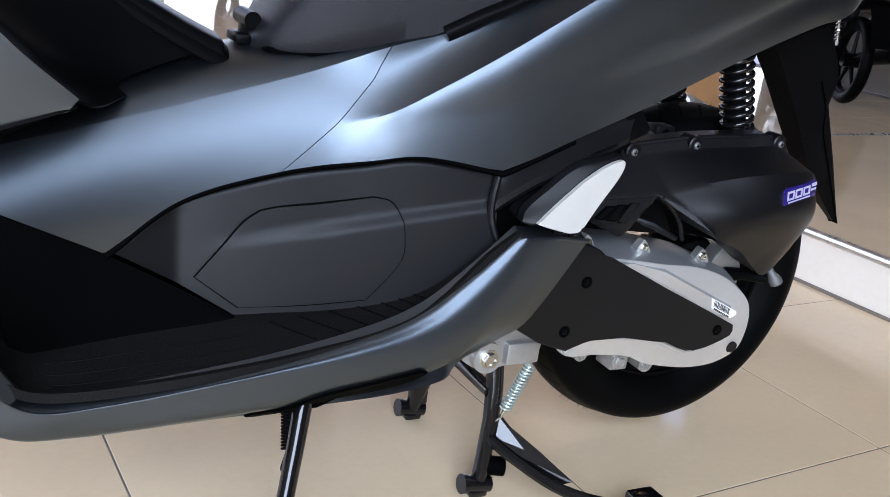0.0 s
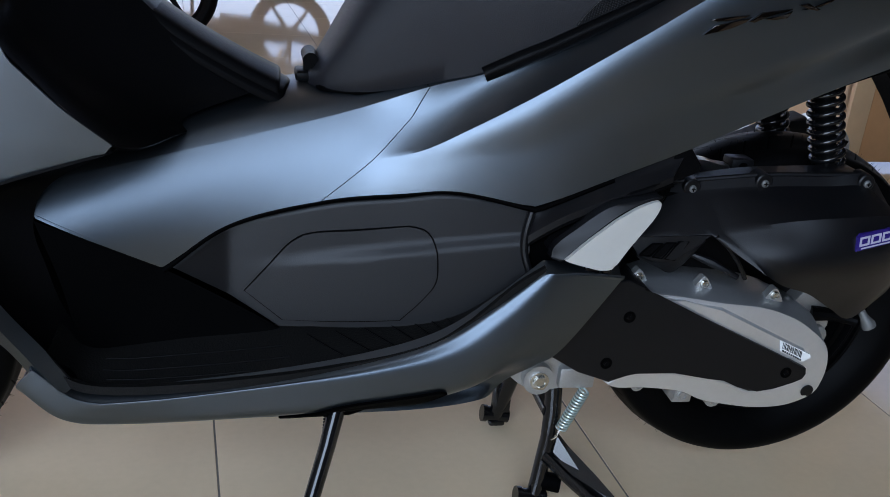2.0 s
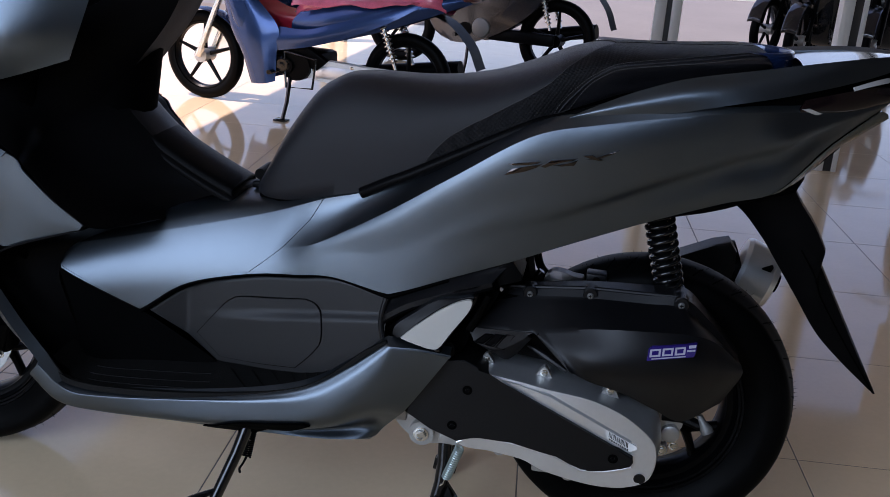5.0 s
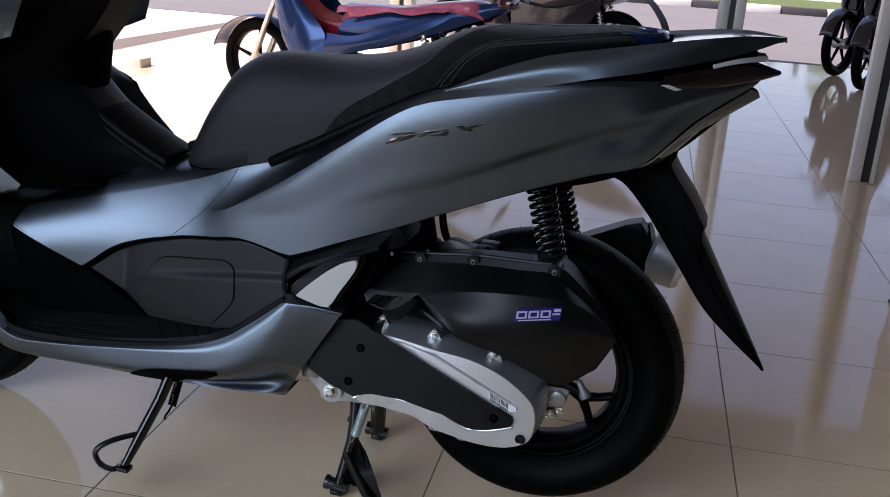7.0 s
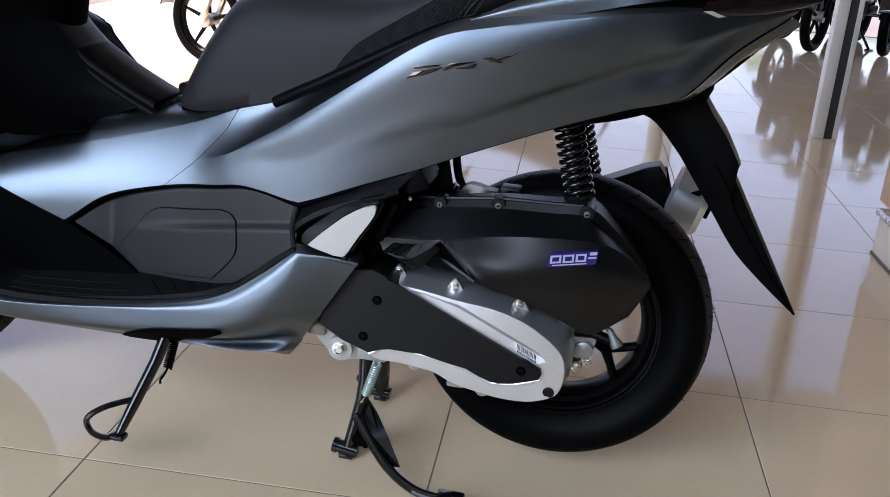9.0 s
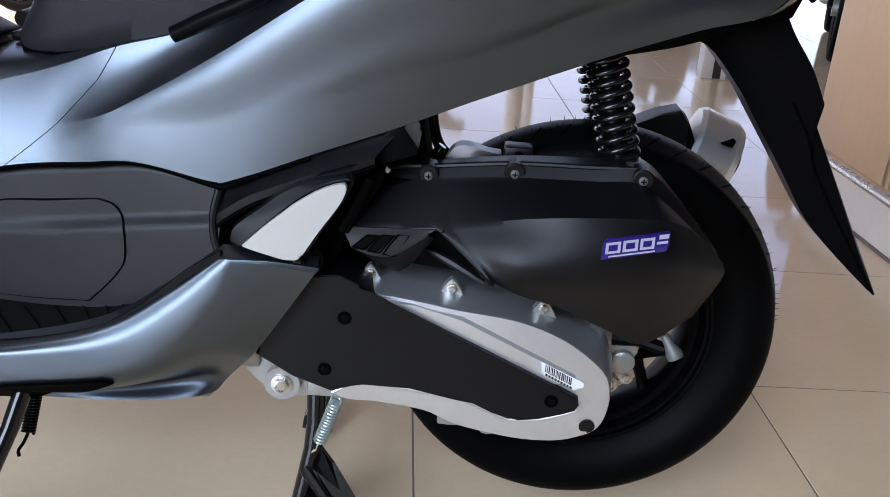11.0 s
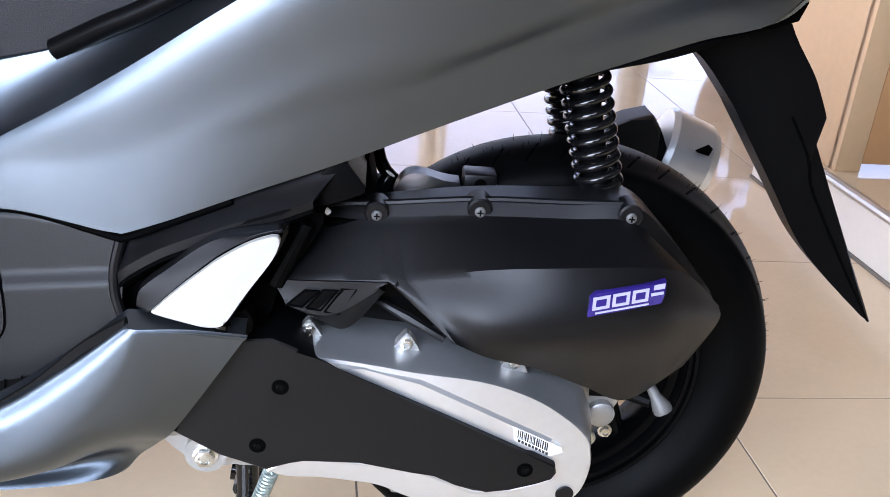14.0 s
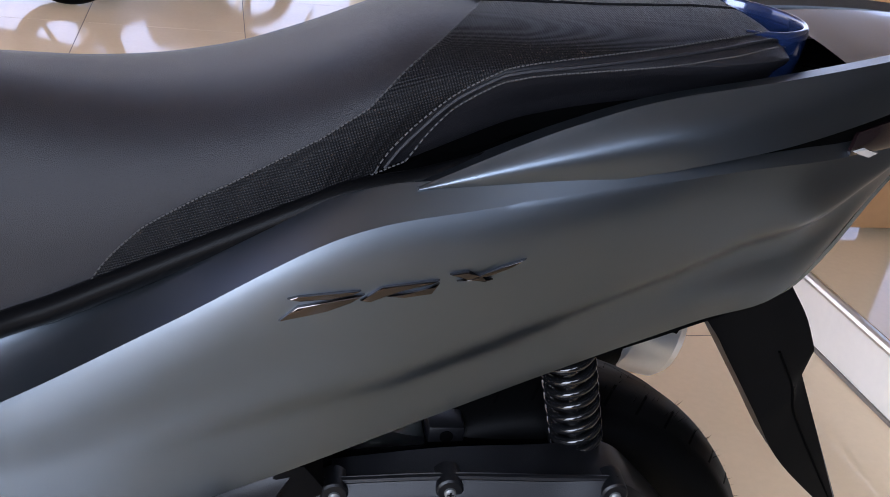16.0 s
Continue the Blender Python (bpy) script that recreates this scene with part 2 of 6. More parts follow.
def shell(name, g, mat, parent, label="", inward=0.003, both=True, sharp=35.0):
    """A moulded panel from a point grid, a few millimetres thick, and its mirror twin."""
    obs = []
    for side in (1, -1) if both else (1,):
        h = g * np.array([1, side, 1])
        bm = grid_mesh(h)
        back = []
        mid = h.mean(axis=(0, 1))
        for f in bm.faces:
            f.normal_update()
        toward = sum((f.normal for f in bm.faces), Vector())
        if toward.dot(Vector((0, mid[1], 0.3))) < 0:
            bmesh.ops.reverse_faces(bm, faces=bm.faces)
        me = bpy.data.meshes.new(name)
        for f in bm.faces:
            f.smooth = True
        for e in bm.edges:
            if len(e.link_faces) == 1 or e.calc_face_angle(0) > radians(sharp):
                e.smooth = False
        bm.to_mesh(me)
        bm.free()
        me.materials.append(mat)
        ob = new(name, me)
        ob.parent = parent
        if label:
            ob["label"] = label
        thick(ob, inward)
        obs.append(ob)
    return obs


def plate(outline, y0, y1, bevel=0.003, steps=2, warp=None):
    """A plate whose outline lies in x, z; it spans y0 (back) to y1 (front face), with a rounded front edge."""
    bm = bmesh.new()
    front = [bm.verts.new((x, y1, z)) for x, z in outline]
    back = [bm.verts.new((x, y0, z)) for x, z in outline]
    f = bm.faces.new(front)
    bm.faces.new(back[::-1])
    n = len(outline)
    for i in range(n):
        bm.faces.new((front[i], back[i], back[(i + 1) % n], front[(i + 1) % n]))
    if bevel:
        bmesh.ops.bevel(bm, geom=list(f.edges), offset=bevel, segments=steps, affect="EDGES", profile=0.6)
    if warp:
        for v in bm.verts:
            v.co.y += warp(v.co.x, v.co.z)
    return bm


def smooth_outline(points, n, corners=()):
    pts = list(points) + [points[0]]
    return [tuple(p) for p in curve(pts, n, corners)[:-1]]


def box(lo, hi, bevel=0.0, steps=2):
    bm = bmesh.new()
    bmesh.ops.create_cube(bm, size=1)
    for v in bm.verts:
        v.co = Vector([(a + b) / 2 + (b - a) * c for a, b, c in zip(lo, hi, v.co)])
    if bevel:
        bmesh.ops.bevel(bm, geom=list(bm.edges), offset=bevel, segments=steps, affect="EDGES", profile=0.5)
    return bm


def frame_at(direction):
    d = Vector(direction).normalized()
    return d.to_track_quat("Z", "Y").to_matrix()


def tube(points, radius, n=10, caps=True, flat=1.0):
    """A round bar along points; radius may be a list; flat squeezes it."""
    pts = [Vector(p) for p in points]
    rad = radius if isinstance(radius, (list, tuple)) else [radius] * len(pts)
    bm = bmesh.new()
    rings = []
    up = None
    for i, p in enumerate(pts):
        d = (pts[min(i + 1, len(pts) - 1)] - pts[max(i - 1, 0)]).normalized()
        if up is None:
            up = Vector((0, 0, 1)) if abs(d.z) < 0.9 else Vector((1, 0, 0))
        a = d.cross(up).normalized()
        up = a.cross(d).normalized()
        rings.append([bm.verts.new(p + rad[i] * (math.cos(t) * a + flat * math.sin(t) * up)) for t in np.linspace(0, 2 * math.pi, n, endpoint=False)])
    for r, s in zip(rings[:-1], rings[1:]):
        for i in range(n):
            bm.faces.new((r[i], r[(i + 1) % n], s[(i + 1) % n], s[i]))
    if caps:
        bm.faces.new(rings[0][::-1])
        bm.faces.new(rings[-1])
    return bm


def merge(*bms):
    """Joins several bmeshes into the first."""
    out = bms[0]
    for b in bms[1:]:
        me = bpy.data.meshes.new("joined")
        b.to_mesh(me)
        b.free()
        out.from_mesh(me)
        bpy.data.meshes.remove(me)
    return out


def lathe(profile, centre, n=72, axis="y"):
    """Turns a closed or open profile of (radius, offset) about the wheel axis."""
    bm = bmesh.new()
    c = Vector(centre)
    rings = []
    for t in np.linspace(0, 2 * math.pi, n, endpoint=False):
        rings.append([bm.verts.new(c + Vector((r * math.cos(t), o, r * math.sin(t)))) for r, o in profile])
    for k in range(n):
        a, b = rings[k], rings[(k + 1) % n]
        for i in range(len(profile) - 1):
            bm.faces.new((a[i], a[i + 1], b[i + 1], b[i]))
    return bm


def coil(p0, p1, radius, wire, turns, n=7, per=18):
    p0, p1 = Vector(p0), Vector(p1)
    m = frame_at(p1 - p0)
    total = int(turns * per)
    pts = []
    for i in range(total + 1):
        s = i / total
        t = 2 * math.pi * turns * s
        pts.append(p0.lerp(p1, s) + m @ Vector((radius * math.cos(t), radius * math.sin(t), 0)))
    return tube(pts, wire, n)


def bolt(at, radius=0.007, height=0.006, washer=1.35, facing=(0, -1, 0)):
    """A flanged hex bolt head with a recessed crown."""
    bm = bmesh.new()
    m = frame_at(facing)

    def ring(r, h, n, hexed=False):
        out = []
        for t in np.linspace(0, 2 * math.pi, n, endpoint=False):
            q = r * (0.866 / math.cos(t % (math.pi / 3) - math.pi / 6) if hexed else 1)
            out.append(bm.verts.new(Vector(at) + m @ Vector((q * math.cos(t), q * math.sin(t), h))))
        return out

    steps = [ring(radius * washer, 0, 12), ring(radius * washer, height * 0.25, 12), ring(radius * 1.02, height * 0.3, 12, True), ring(radius * 1.0, height * 0.95, 12, True), ring(radius * 0.6, height, 12), ring(radius * 0.5, height * 0.75, 12)]
    for a, b in zip(steps[:-1], steps[1:]):
        for i in range(12):
            bm.faces.new((a[i], a[(i + 1) % 12], b[(i + 1) % 12], b[i]))
    bm.faces.new(steps[-1])
    return bm


def wheel(name, centre, outer, width, rim_r, parent, spokes=5, turn=0.0, disc=0.0, hairs=True, tyre_label=""):
    """A tyre with tread grooves and moulding hairs, an alloy rim with paired spokes and a hub; it turns about y."""
    e = new(name)
    e.parent = parent
    e.matrix_local = pose(*centre, 0, 0, turn)
    w = width / 2
    side = outer - rim_r
    prof = [(rim_r - 0.004, -w * 0.60), (rim_r + 0.006, -w * 0.74), (rim_r + side * 0.35, -w * 0.96), (rim_r + side * 0.62, -w), (rim_r + side * 0.84, -w * 0.84), (outer - 0.006, -w * 0.52), (outer, -w * 0.2), (outer, w * 0.2), (outer - 0.006, w * 0.52), (rim_r + side * 0.84, w * 0.84), (rim_r + side * 0.62, w), (rim_r + side * 0.35, w * 0.96), (rim_r + 0.006, w * 0.74), (rim_r - 0.004, w * 0.60)]
    dense = [tuple(p) for p in curve(prof, 40)]
    tyre = part("tyre", lathe(dense, (0, 0, 0), 120), RUBBER, e, tyre_label)
    grooves = bmesh.new()
    for k in range(44):
        a0 = 2 * math.pi * k / 44
        for sgn in (-1, 1):
            strip = []
            for s in np.linspace(0, 1, 5):
                y = sgn * w * (0.18 + 0.62 * s)
                r = np.interp(abs(y), [0, w * 0.2, w * 0.52, w * 0.84], [outer, outer, outer - 0.006, rim_r + side * 0.84]) + 0.0006
                a = a0 + 0.10 * s + (0.035 if sgn > 0 else 0)
                strip.append([grooves.verts.new((r * math.cos(a + d), y, r * math.sin(a + d))) for d in (-0.006, 0.006)])
            for p, q in zip(strip[:-1], strip[1:]):
                grooves.faces.new((p[0], p[1], q[1], q[0]))
    tagged(part("tread_groove", grooves, DEEP, tyre), kind="stuff")
    if hairs:
        hair = bmesh.new()
        rng = random.Random(7)
        for k in range(240):
            a = 2 * math.pi * (k + rng.random() * 0.6) / 240
            y = rng.choice((-1, -1, 1)) * w * rng.uniform(0.02, 0.40)
            r0, r1 = outer - 0.006, outer + rng.uniform(0.003, 0.008)
            d = rng.uniform(-0.012, 0.012)
            p0, p1 = Vector((r0 * math.cos(a), y, r0 * math.sin(a))), Vector((r1 * math.cos(a + d), y * 1.03, r1 * math.sin(a + d)))
            t = Vector((-math.sin(a), 0, math.cos(a))) * 0.0007
            q = Vector((0, 0.0010, 0))
            vs = [hair.verts.new(p) for p in (p0 - t, p0 + t, p0 + q, p1)]
            for f in ((0, 1, 3), (1, 2, 3), (2, 0, 3)):
                hair.faces.new([vs[i] for i in f])
        tagged(part("moulding_hair", hair, RUBBER, tyre), kind="stuff")
    rw = w * 0.62
    rprof = [(rim_r + 0.004, -rw), (rim_r - 0.001, -rw - 0.004), (rim_r - 0.005, -rw - 0.003), (rim_r - 0.006, -rw + 0.003), (rim_r - 0.010, -rw + 0.004), (rim_r - 0.013, -rw + 0.001), (rim_r - 0.016, -rw + 0.005), (rim_r - 0.018, -rw * 0.74), (rim_r - 0.025, -rw * 0.70), (rim_r - 0.028, -rw * 0.73), (rim_r - 0.030, -rw * 0.62), (rim_r - 0.034, -rw * 0.5), (rim_r - 0.036, 0), (rim_r - 0.034, rw * 0.5), (rim_r - 0.018, rw * 0.86), (rim_r - 0.010, rw), (rim_r + 0.004, rw)]
    rim = part("rim", lathe(rprof, (0, 0, 0), 96), RIM, e, "satin black alloy rim", sharp=50)
    hub = merge(tube([(0, -w * 0.75, 0), (0, w * 0.75, 0)], 0.034, 24), tube([(0, -w * 0.9, 0), (0, w * 0.9, 0)], 0.02, 16))
    part("hub", hub, RIM, rim)
    for k in range(spokes):
        a = 2 * math.pi * k / spokes - 0.50
        b = bmesh.new()
        at = lambda r, d, y: (r * math.cos(a + d), y, r * math.sin(a + d))
        b = tube([at(0.025, 0, -0.004), at(rim_r * 0.40, 0, -0.010), at(rim_r * 0.60, 0, -0.012)], [0.017, 0.013, 0.015], 10, flat=0.75)
        for sgn in (-1, 1):
            b = merge(b, tube([at(rim_r * 0.55, 0, -0.012), at(rim_r * 0.70, sgn * 0.16, -0.012), at(rim_r * 0.84, sgn * 0.27, -0.010), at(rim_r - 0.022, sgn * 0.31, -0.008)], [0.013, 0.0105, 0.0105, 0.014], 10, flat=0.75))
        part("spoke", b, RIM, rim)
    if disc:
        d = lathe([(disc * 0.55, -w * 0.78), (disc, -w * 0.78), (disc, -w * 0.78 - 0.004), (disc * 0.55, -w * 0.78 - 0.004), (disc * 0.55, -w * 0.78)], (0, 0, 0), 64)
        dd = part("brake_disc", d, STEEL, e, "drilled steel brake disc")
        holes = bmesh.new()
        for k in range(40):
            a = 2 * math.pi * k / 40
            r = disc * (0.68 if k % 2 else 0.86)
            holes = merge(holes, tube([(r * math.cos(a), -w * 0.78 - 0.0046, r * math.sin(a)), (r * math.cos(a), -w * 0.78 + 0.001, r * math.sin(a))], 0.0045, 8))
        part("vent_hole", holes, DEEP, dd)
    return e

# ---------- the showroom ----------
TILE_YAW, TILE_AT, TILE_X, TILE_Y = 4.2, (0.381, 0.385), 0.611, 0.556


def structure(ob, label, category):
    return tagged(ob, label, category, kind="structure")


floor = structure(link("floor", box((-4.6, -3.75, -0.12), (5.2, 8.4, -0.0008)), GROUT, smooth=False), "beige polished porcelain tile floor with thin dark joints", "floor")
wall_back = bmesh.new()
for lo, hi in (((-4.4, -3.8, 0), (-4.5 + 0.02, -3.55, 3.7)), ((-4.48, -3.8, 0.4), (-4.0, -3.55, 3.5)), ((-1.1, -3.8, 0.4), (4.45, -3.55, 2.1)), ((0.4, -3.8, 2.1), (4.45, -3.55, 3.5)), ((-1.1, -3.8, 2.1), (-0.85, -3.55, 3.5)), ((4.45, -3.8, 0), (5.2, -3.55, 3.7)), ((-4.5, -3.8, 0), (5.2, -3.55, 0.4)), ((-4.5, -3.8, 3.5), (5.2, -3.55, 3.7))):
    wall_back = merge(wall_back, box(lo, hi))
structure(link("wall_south", wall_back, WALL, smooth=False), "unseen wall in a darkened brown tone with a tall shop window", "wall")
structure(link("wall_east", box((5.2, -3.8, 0), (5.4, 5.0, 3.7)), WALL, smooth=False), "plain unseen showroom side wall in a darkened brown tone", "wall")
structure(link("wall_west", box((-4.75, -3.8, 0), (-4.5, 0.6, 3.7)), WALL, smooth=False), "plain unseen showroom side wall in a darkened brown tone", "wall")
structure(link("ceiling", box((-4.35, -3.8, 3.7), (5.4, 8.2, 3.9)), CEIL, smooth=False), "plain unseen showroom ceiling in a darkened grey", "ceiling")
for i, (x0, x1, z0, z1) in enumerate(((-4.0, -1.1, 0.4, 3.5), (-0.85, 0.4, 2.1, 3.5))):
    w = structure(link(f"window_{i + 1}", merge(box((x0, -3.72, z0), (x0 + 0.06, -3.66, z1)), box((x1 - 0.06, -3.72, z0), (x1, -3.66, z1)), box((x0 + 0.06, -3.72, z0), (x1 - 0.06, -3.66, z0 + 0.06)), box((x0 + 0.06, -3.72, z1 - 0.06), (x1 - 0.06, -3.66, z1))), ALU, smooth=False), "shop window in a white metal frame", "window")

# glazed partition post and porch columns
post = structure(link("window_frame_post", merge(box((0.915, 3.28, 0), (0.968, 3.38, 3.7), 0.003), box((1.008, 3.28, 0), (1.030, 3.38, 3.7), 0.003)), ALU), "white and black metal post of the glazed front", "post")
part("gasket", box((0.968, 3.295, 0), (1.008, 3.365, 3.7)), ANOD, post, "black rubber glazing channel")
for x, y in ((0.16, 6.05), (-2.55, 6.4)):
    p = structure(link("porch_post", merge(box((x, y - 0.06, 0), (x + 0.085, y + 0.06, 3.7), 0.004), box((x + 0.125, y - 0.06, 0), (x + 0.20, y + 0.06, 3.7), 0.004)), ALU), "pale metal post with a dark centre channel", "post")
    part("channel", box((x + 0.085, y - 0.04, 0), (x + 0.125, y + 0.04, 3.7)), ANOD, p)

# raised display platform
plat = structure(link("display_platform", box((0.0, -3.2, 0.0), (4.3, 1.0, 0.133)), RISER, smooth=False), "low cream tiled display platform with a metal nosing", "platform")
plat.matrix_world = pose(0.868, 1.547, 0, 0, 0, 6.0) @ Matrix.Translation((0, -1.0, 0))
edge = structure(link("platform_nosing", merge(tube([(-0.004, -3.2, 0.138), (-0.004, 1.003, 0.138)], 0.012, 10), tube([(-0.004, 1.003, 0.138), (4.3, 1.003, 0.138)], 0.012, 10)), TRIM), "rounded aluminium step nosing along the platform", "trim")
edge.matrix_world = plat.matrix_world.copy()
skirt = structure(link("platform_base_joint", box((-0.006, -3.2, 0.0), (0.0, 1.0, 0.008)), GROUT, smooth=False), "dark grout joint under the platform riser", "trim")
skirt.matrix_world = plat.matrix_world.copy()
ptop = structure(link("platform_floor", box((0.010, -3.2, 0.133), (4.3, 0.99, 0.145)), TILE, smooth=False), "polished beige tiles on top of the platform", "floor")
ptop.matrix_world = plat.matrix_world.copy()

cab = thing("wooden_cabinet", "orange brown veneered wooden display cabinet on the platform", "cabinet", (0.925, 1.222, 0.145), 5.0)
part("side_panel", box((0, 0, 0), (0.02, 0.45, 0.95), 0.002), WOODL, cab, "pale tan veneer side panel")
part("front_panel", box((0.07, -0.012, 0.02), (0.34, 0.0, 0.93), 0.002), WOOD, cab)
part("post", box((0.0, -0.014, 0), (0.068, 0.02, 0.95), 0.002), WOODL, cab)
part("back_panel", box((0.02, 0.43, 0.0), (0.34, 0.45, 0.95)), WOODL, cab)
part("top", box((-0.01, -0.02, 0.95), (0.36, 0.46, 0.975), 0.003), WOOD, cab)

# ---------- outside ----------
ground = structure(link("ground", box((-400, -400, -0.4), (400, 400, -0.16)), PAVE, smooth=False), "pale sunlit concrete ground round the showroom", "ground")
apron = structure(link("pavement", box((-30, -8, -0.16), (30, 9.2, -0.125)), PAVE, smooth=False), "pale concrete forecourt in full sun", "pavement")
apron.matrix_world = pose(0, 0, 0, 0, 0, 0)
road = structure(link("road", box((-60, 0, -0.155), (60, 8.0, -0.118)), ASPHALT, smooth=False), "sun-bleached grey asphalt road", "road")
road.matrix_world = pose(0, 9.3, 0, 0, 0, 3.0)
for k in range(-30, 30):
    kerb = part("kerb_stone", box((k * 0.8, 8.0, -0.15), (k * 0.8 + 0.78, 8.22, 0.02), 0.02), KERBW if k % 2 else KERBB, road)
verge = structure(link("grass_verge", box((-60, 8.22, -0.15), (60, 12, -0.03)), GRASS, smooth=False), "green roadside grass verge", "grass")
verge.matrix_world = road.matrix_world.copy()
for k, (x, y, l) in enumerate(((-4.5, 4.95, 1.3), (-4.3, 4.66, 1.3), (-4.1, 4.38, 1.3), (-3.95, 4.1, 1.2))):
    s = structure(link("painted_line", box((-l, -0.07, -0.122), (l * 0.5, 0.07, -0.1215)), REDLINE, smooth=False), "worn red painted line on the forecourt", "road marking")
    s.matrix_world = pose(x, y, 0, 0, 0, 12)
block = tagged(link("concrete_block", box((-3.74, 4.2, -0.125), (-3.6, 4.34, 0.06), 0.012), PAVE), "small pale concrete block on the forecourt", "block")


def far_trees():
    rng = random.Random(3)
    bm = bmesh.new()
    for k in range(5200):
        cx = rng.uniform(-45, 45)
        y = 26 + rng.random() * 6
        z = abs(rng.gauss(0, 1.0)) * (0.55 + 0.3 * math.sin(cx * 0.35) + 0.2 * math.sin(cx * 0.9)) + 0.1
        r = rng.uniform(0.25, 0.6)
        a, b = rng.uniform(0, 6.28), rng.uniform(-0.8, 0.8)
        u = Vector((math.cos(a), math.sin(a) * 0.4, b)) * r
        v = Vector((-b, 0.3, math.cos(a))) * r * 0.6
        c = Vector((cx, y, z))
        bm.faces.new([bm.verts.new(c + q) for q in (u, v, -u, -v)])
    return bm


tagged(link("roadside_bushes", far_trees(), GRASS, smooth=False), "dense green bushes across the road", "bushes", kind="stuff")

# ---------- the scooter ----------
bike = thing("scooter", "matte blue-grey maxi scooter on its centre stand, new", "scooter")

REAR_C, FRONT_C = (-0.006, 0.008, 0.297), (-1.326, 0.0, 0.263)
wheel("rear_wheel", REAR_C, 0.261, 0.132, 0.177, bike, 5, tyre_label="new black rubber rear tyre with moulding hairs")
wheel("front_wheel", FRONT_C, 0.259, 0.112, 0.186, bike, 5, turn=5.0, disc=0.118, tyre_label="new black rubber front tyre")

# side covers: rows from the lower edge up to the seat rail
LOW = [(-1.010, -0.170, 0.470), (-0.940, -0.160, 0.436), (-0.876, -0.150, 0.403), (-0.800, -0.135, 0.456), (-0.690, -0.129, 0.487), (-0.600, -0.141, 0.502), (-0.530, -0.152, 0.512), (-0.433, -0.175, 0.499), (-0.338, -0.171, 0.540), (-0.242, -0.166, 0.578), (-0.150, -0.160, 0.617), (-0.038, -0.146, 0.662), (0.062, -0.130, 0.697), (0.140, -0.113, 0.722), (0.210, -0.078, 0.792), (0.292, -0.020, 0.848)]
TOP = [(-1.030, -0.140, 0.500), (-0.930, -0.118, 0.520), (-0.850, -0.106, 0.538), (-0.770, -0.098, 0.558), (-0.660, -0.098, 0.590), (-0.565, -0.106, 0.627), (-0.490, -0.109, 0.650), (-0.405, -0.114, 0.692), (-0.307, -0.120, 0.750), (-0.205, -0.143, 0.806), (-0.125, -0.158, 0.824), (-0.020, -0.156, 0.840), (0.070, -0.138, 0.853), (0.140, -0.114, 0.858), (0.215, -0.078, 0.862), (0.298, -0.018, 0.866)]
CREASE = {4: (-0.664, -0.112, 0.535), 5: (-0.585, -0.131, 0.552), 6: (-0.512, -0.148, 0.592), 7: (-0.432, -0.161, 0.643), 8: (-0.340, -0.172, 0.707), 9: (-0.228, -0.170, 0.781), 10: (-0.130, -0.166, 0.808), 11: (-0.020, -0.166, 0.828), 12: (0.075, -0.147, 0.842), 13: (0.150, -0.122, 0.845), 14: (0.225, -0.080, 0.849), 15: (0.300, -0.018, 0.858)}
low, top = np.array(LOW), np.array(TOP)
crease = np.array([CREASE.get(i, tuple(low[i] * 0.3 + top[i] * 0.7 + np.array([0, -0.006, 0.002]))) for i in range(16)])
out_g = np.array([0.003, 0.003, 0.003, 0.003, 0.003, 0.003, 0.002, 0.001, -0.003, -0.006, -0.009, -0.010, -0.006, 0.002, 0.003, 0.002])
out_m = np.array([0.004, 0.004, 0.004, 0.004, 0.004, 0.003, 0.004, 0.006, 0.010, 0.014, 0.016, 0.015, 0.014, 0.010, 0.006, 0.003])
row_g = low * 0.68 + crease * 0.32 - np.outer(out_g, (0, 1, 0))
row_m = low * 0.34 + crease * 0.66 - np.outer(out_m, (0, 1, 0))
LIP = low + np.array([0, 0.010, 0.001])
cover = surface([LIP, low, row_g, row_m, crease, top], 181, 81, {0: (2, 7), 1: (2, 7)}, (1, 4))


def fair(columns, rows, deg_x, deg_z):
    """A smooth y(x, z) through chosen control rows, as a polynomial about the body's sloping axis."""
    pts = np.concatenate([r[columns] for r in rows])

    def basis(p):
        a, b = (p[..., 0] + 0.4) / 0.5, (p[..., 2] - 0.60 - 0.36 * (p[..., 0] + 0.4)) / 0.1
        return np.stack([a**m * b**n for m in range(deg_x + 1) for n in range(deg_z + 1)], -1)

    c = np.linalg.lstsq(basis(pts), pts[:, 1], rcond=None)[0]
    return lambda p: basis(p) @ c


front_y = fair(range(0, 7), [low, (low + top) / 2 - (0, 0.006, 0), top], 2, 2)
rear_y = fair(range(4, 14), [low, row_g, row_m, crease], 3, 2)
raw_y = cover[..., 1].copy()
blend = np.clip((cover[..., 0] + 0.655) / 0.09, 0, 1)
blend = blend * blend * (3 - 2 * blend)
row_of = np.linspace(0, 5, 81)[:, None] + 0 * cover[..., 0]
above = np.clip(row_of - 4, 0, 1)
above = above * (1 + 0.8 * (1 - above) * np.clip((-0.30 - cover[..., 0]) / 0.12, 0, 1))
crest = np.repeat(rear_y(cover[64:65]), 81, 0)
ridge = np.repeat(cover[-1:, :, 1], 81, 0)
rear_all = np.where(row_of <= 4, rear_y(cover), crest * (1 - above) + ridge * above)
smooth_y = front_y(cover) * (1 - blend) + rear_all * blend
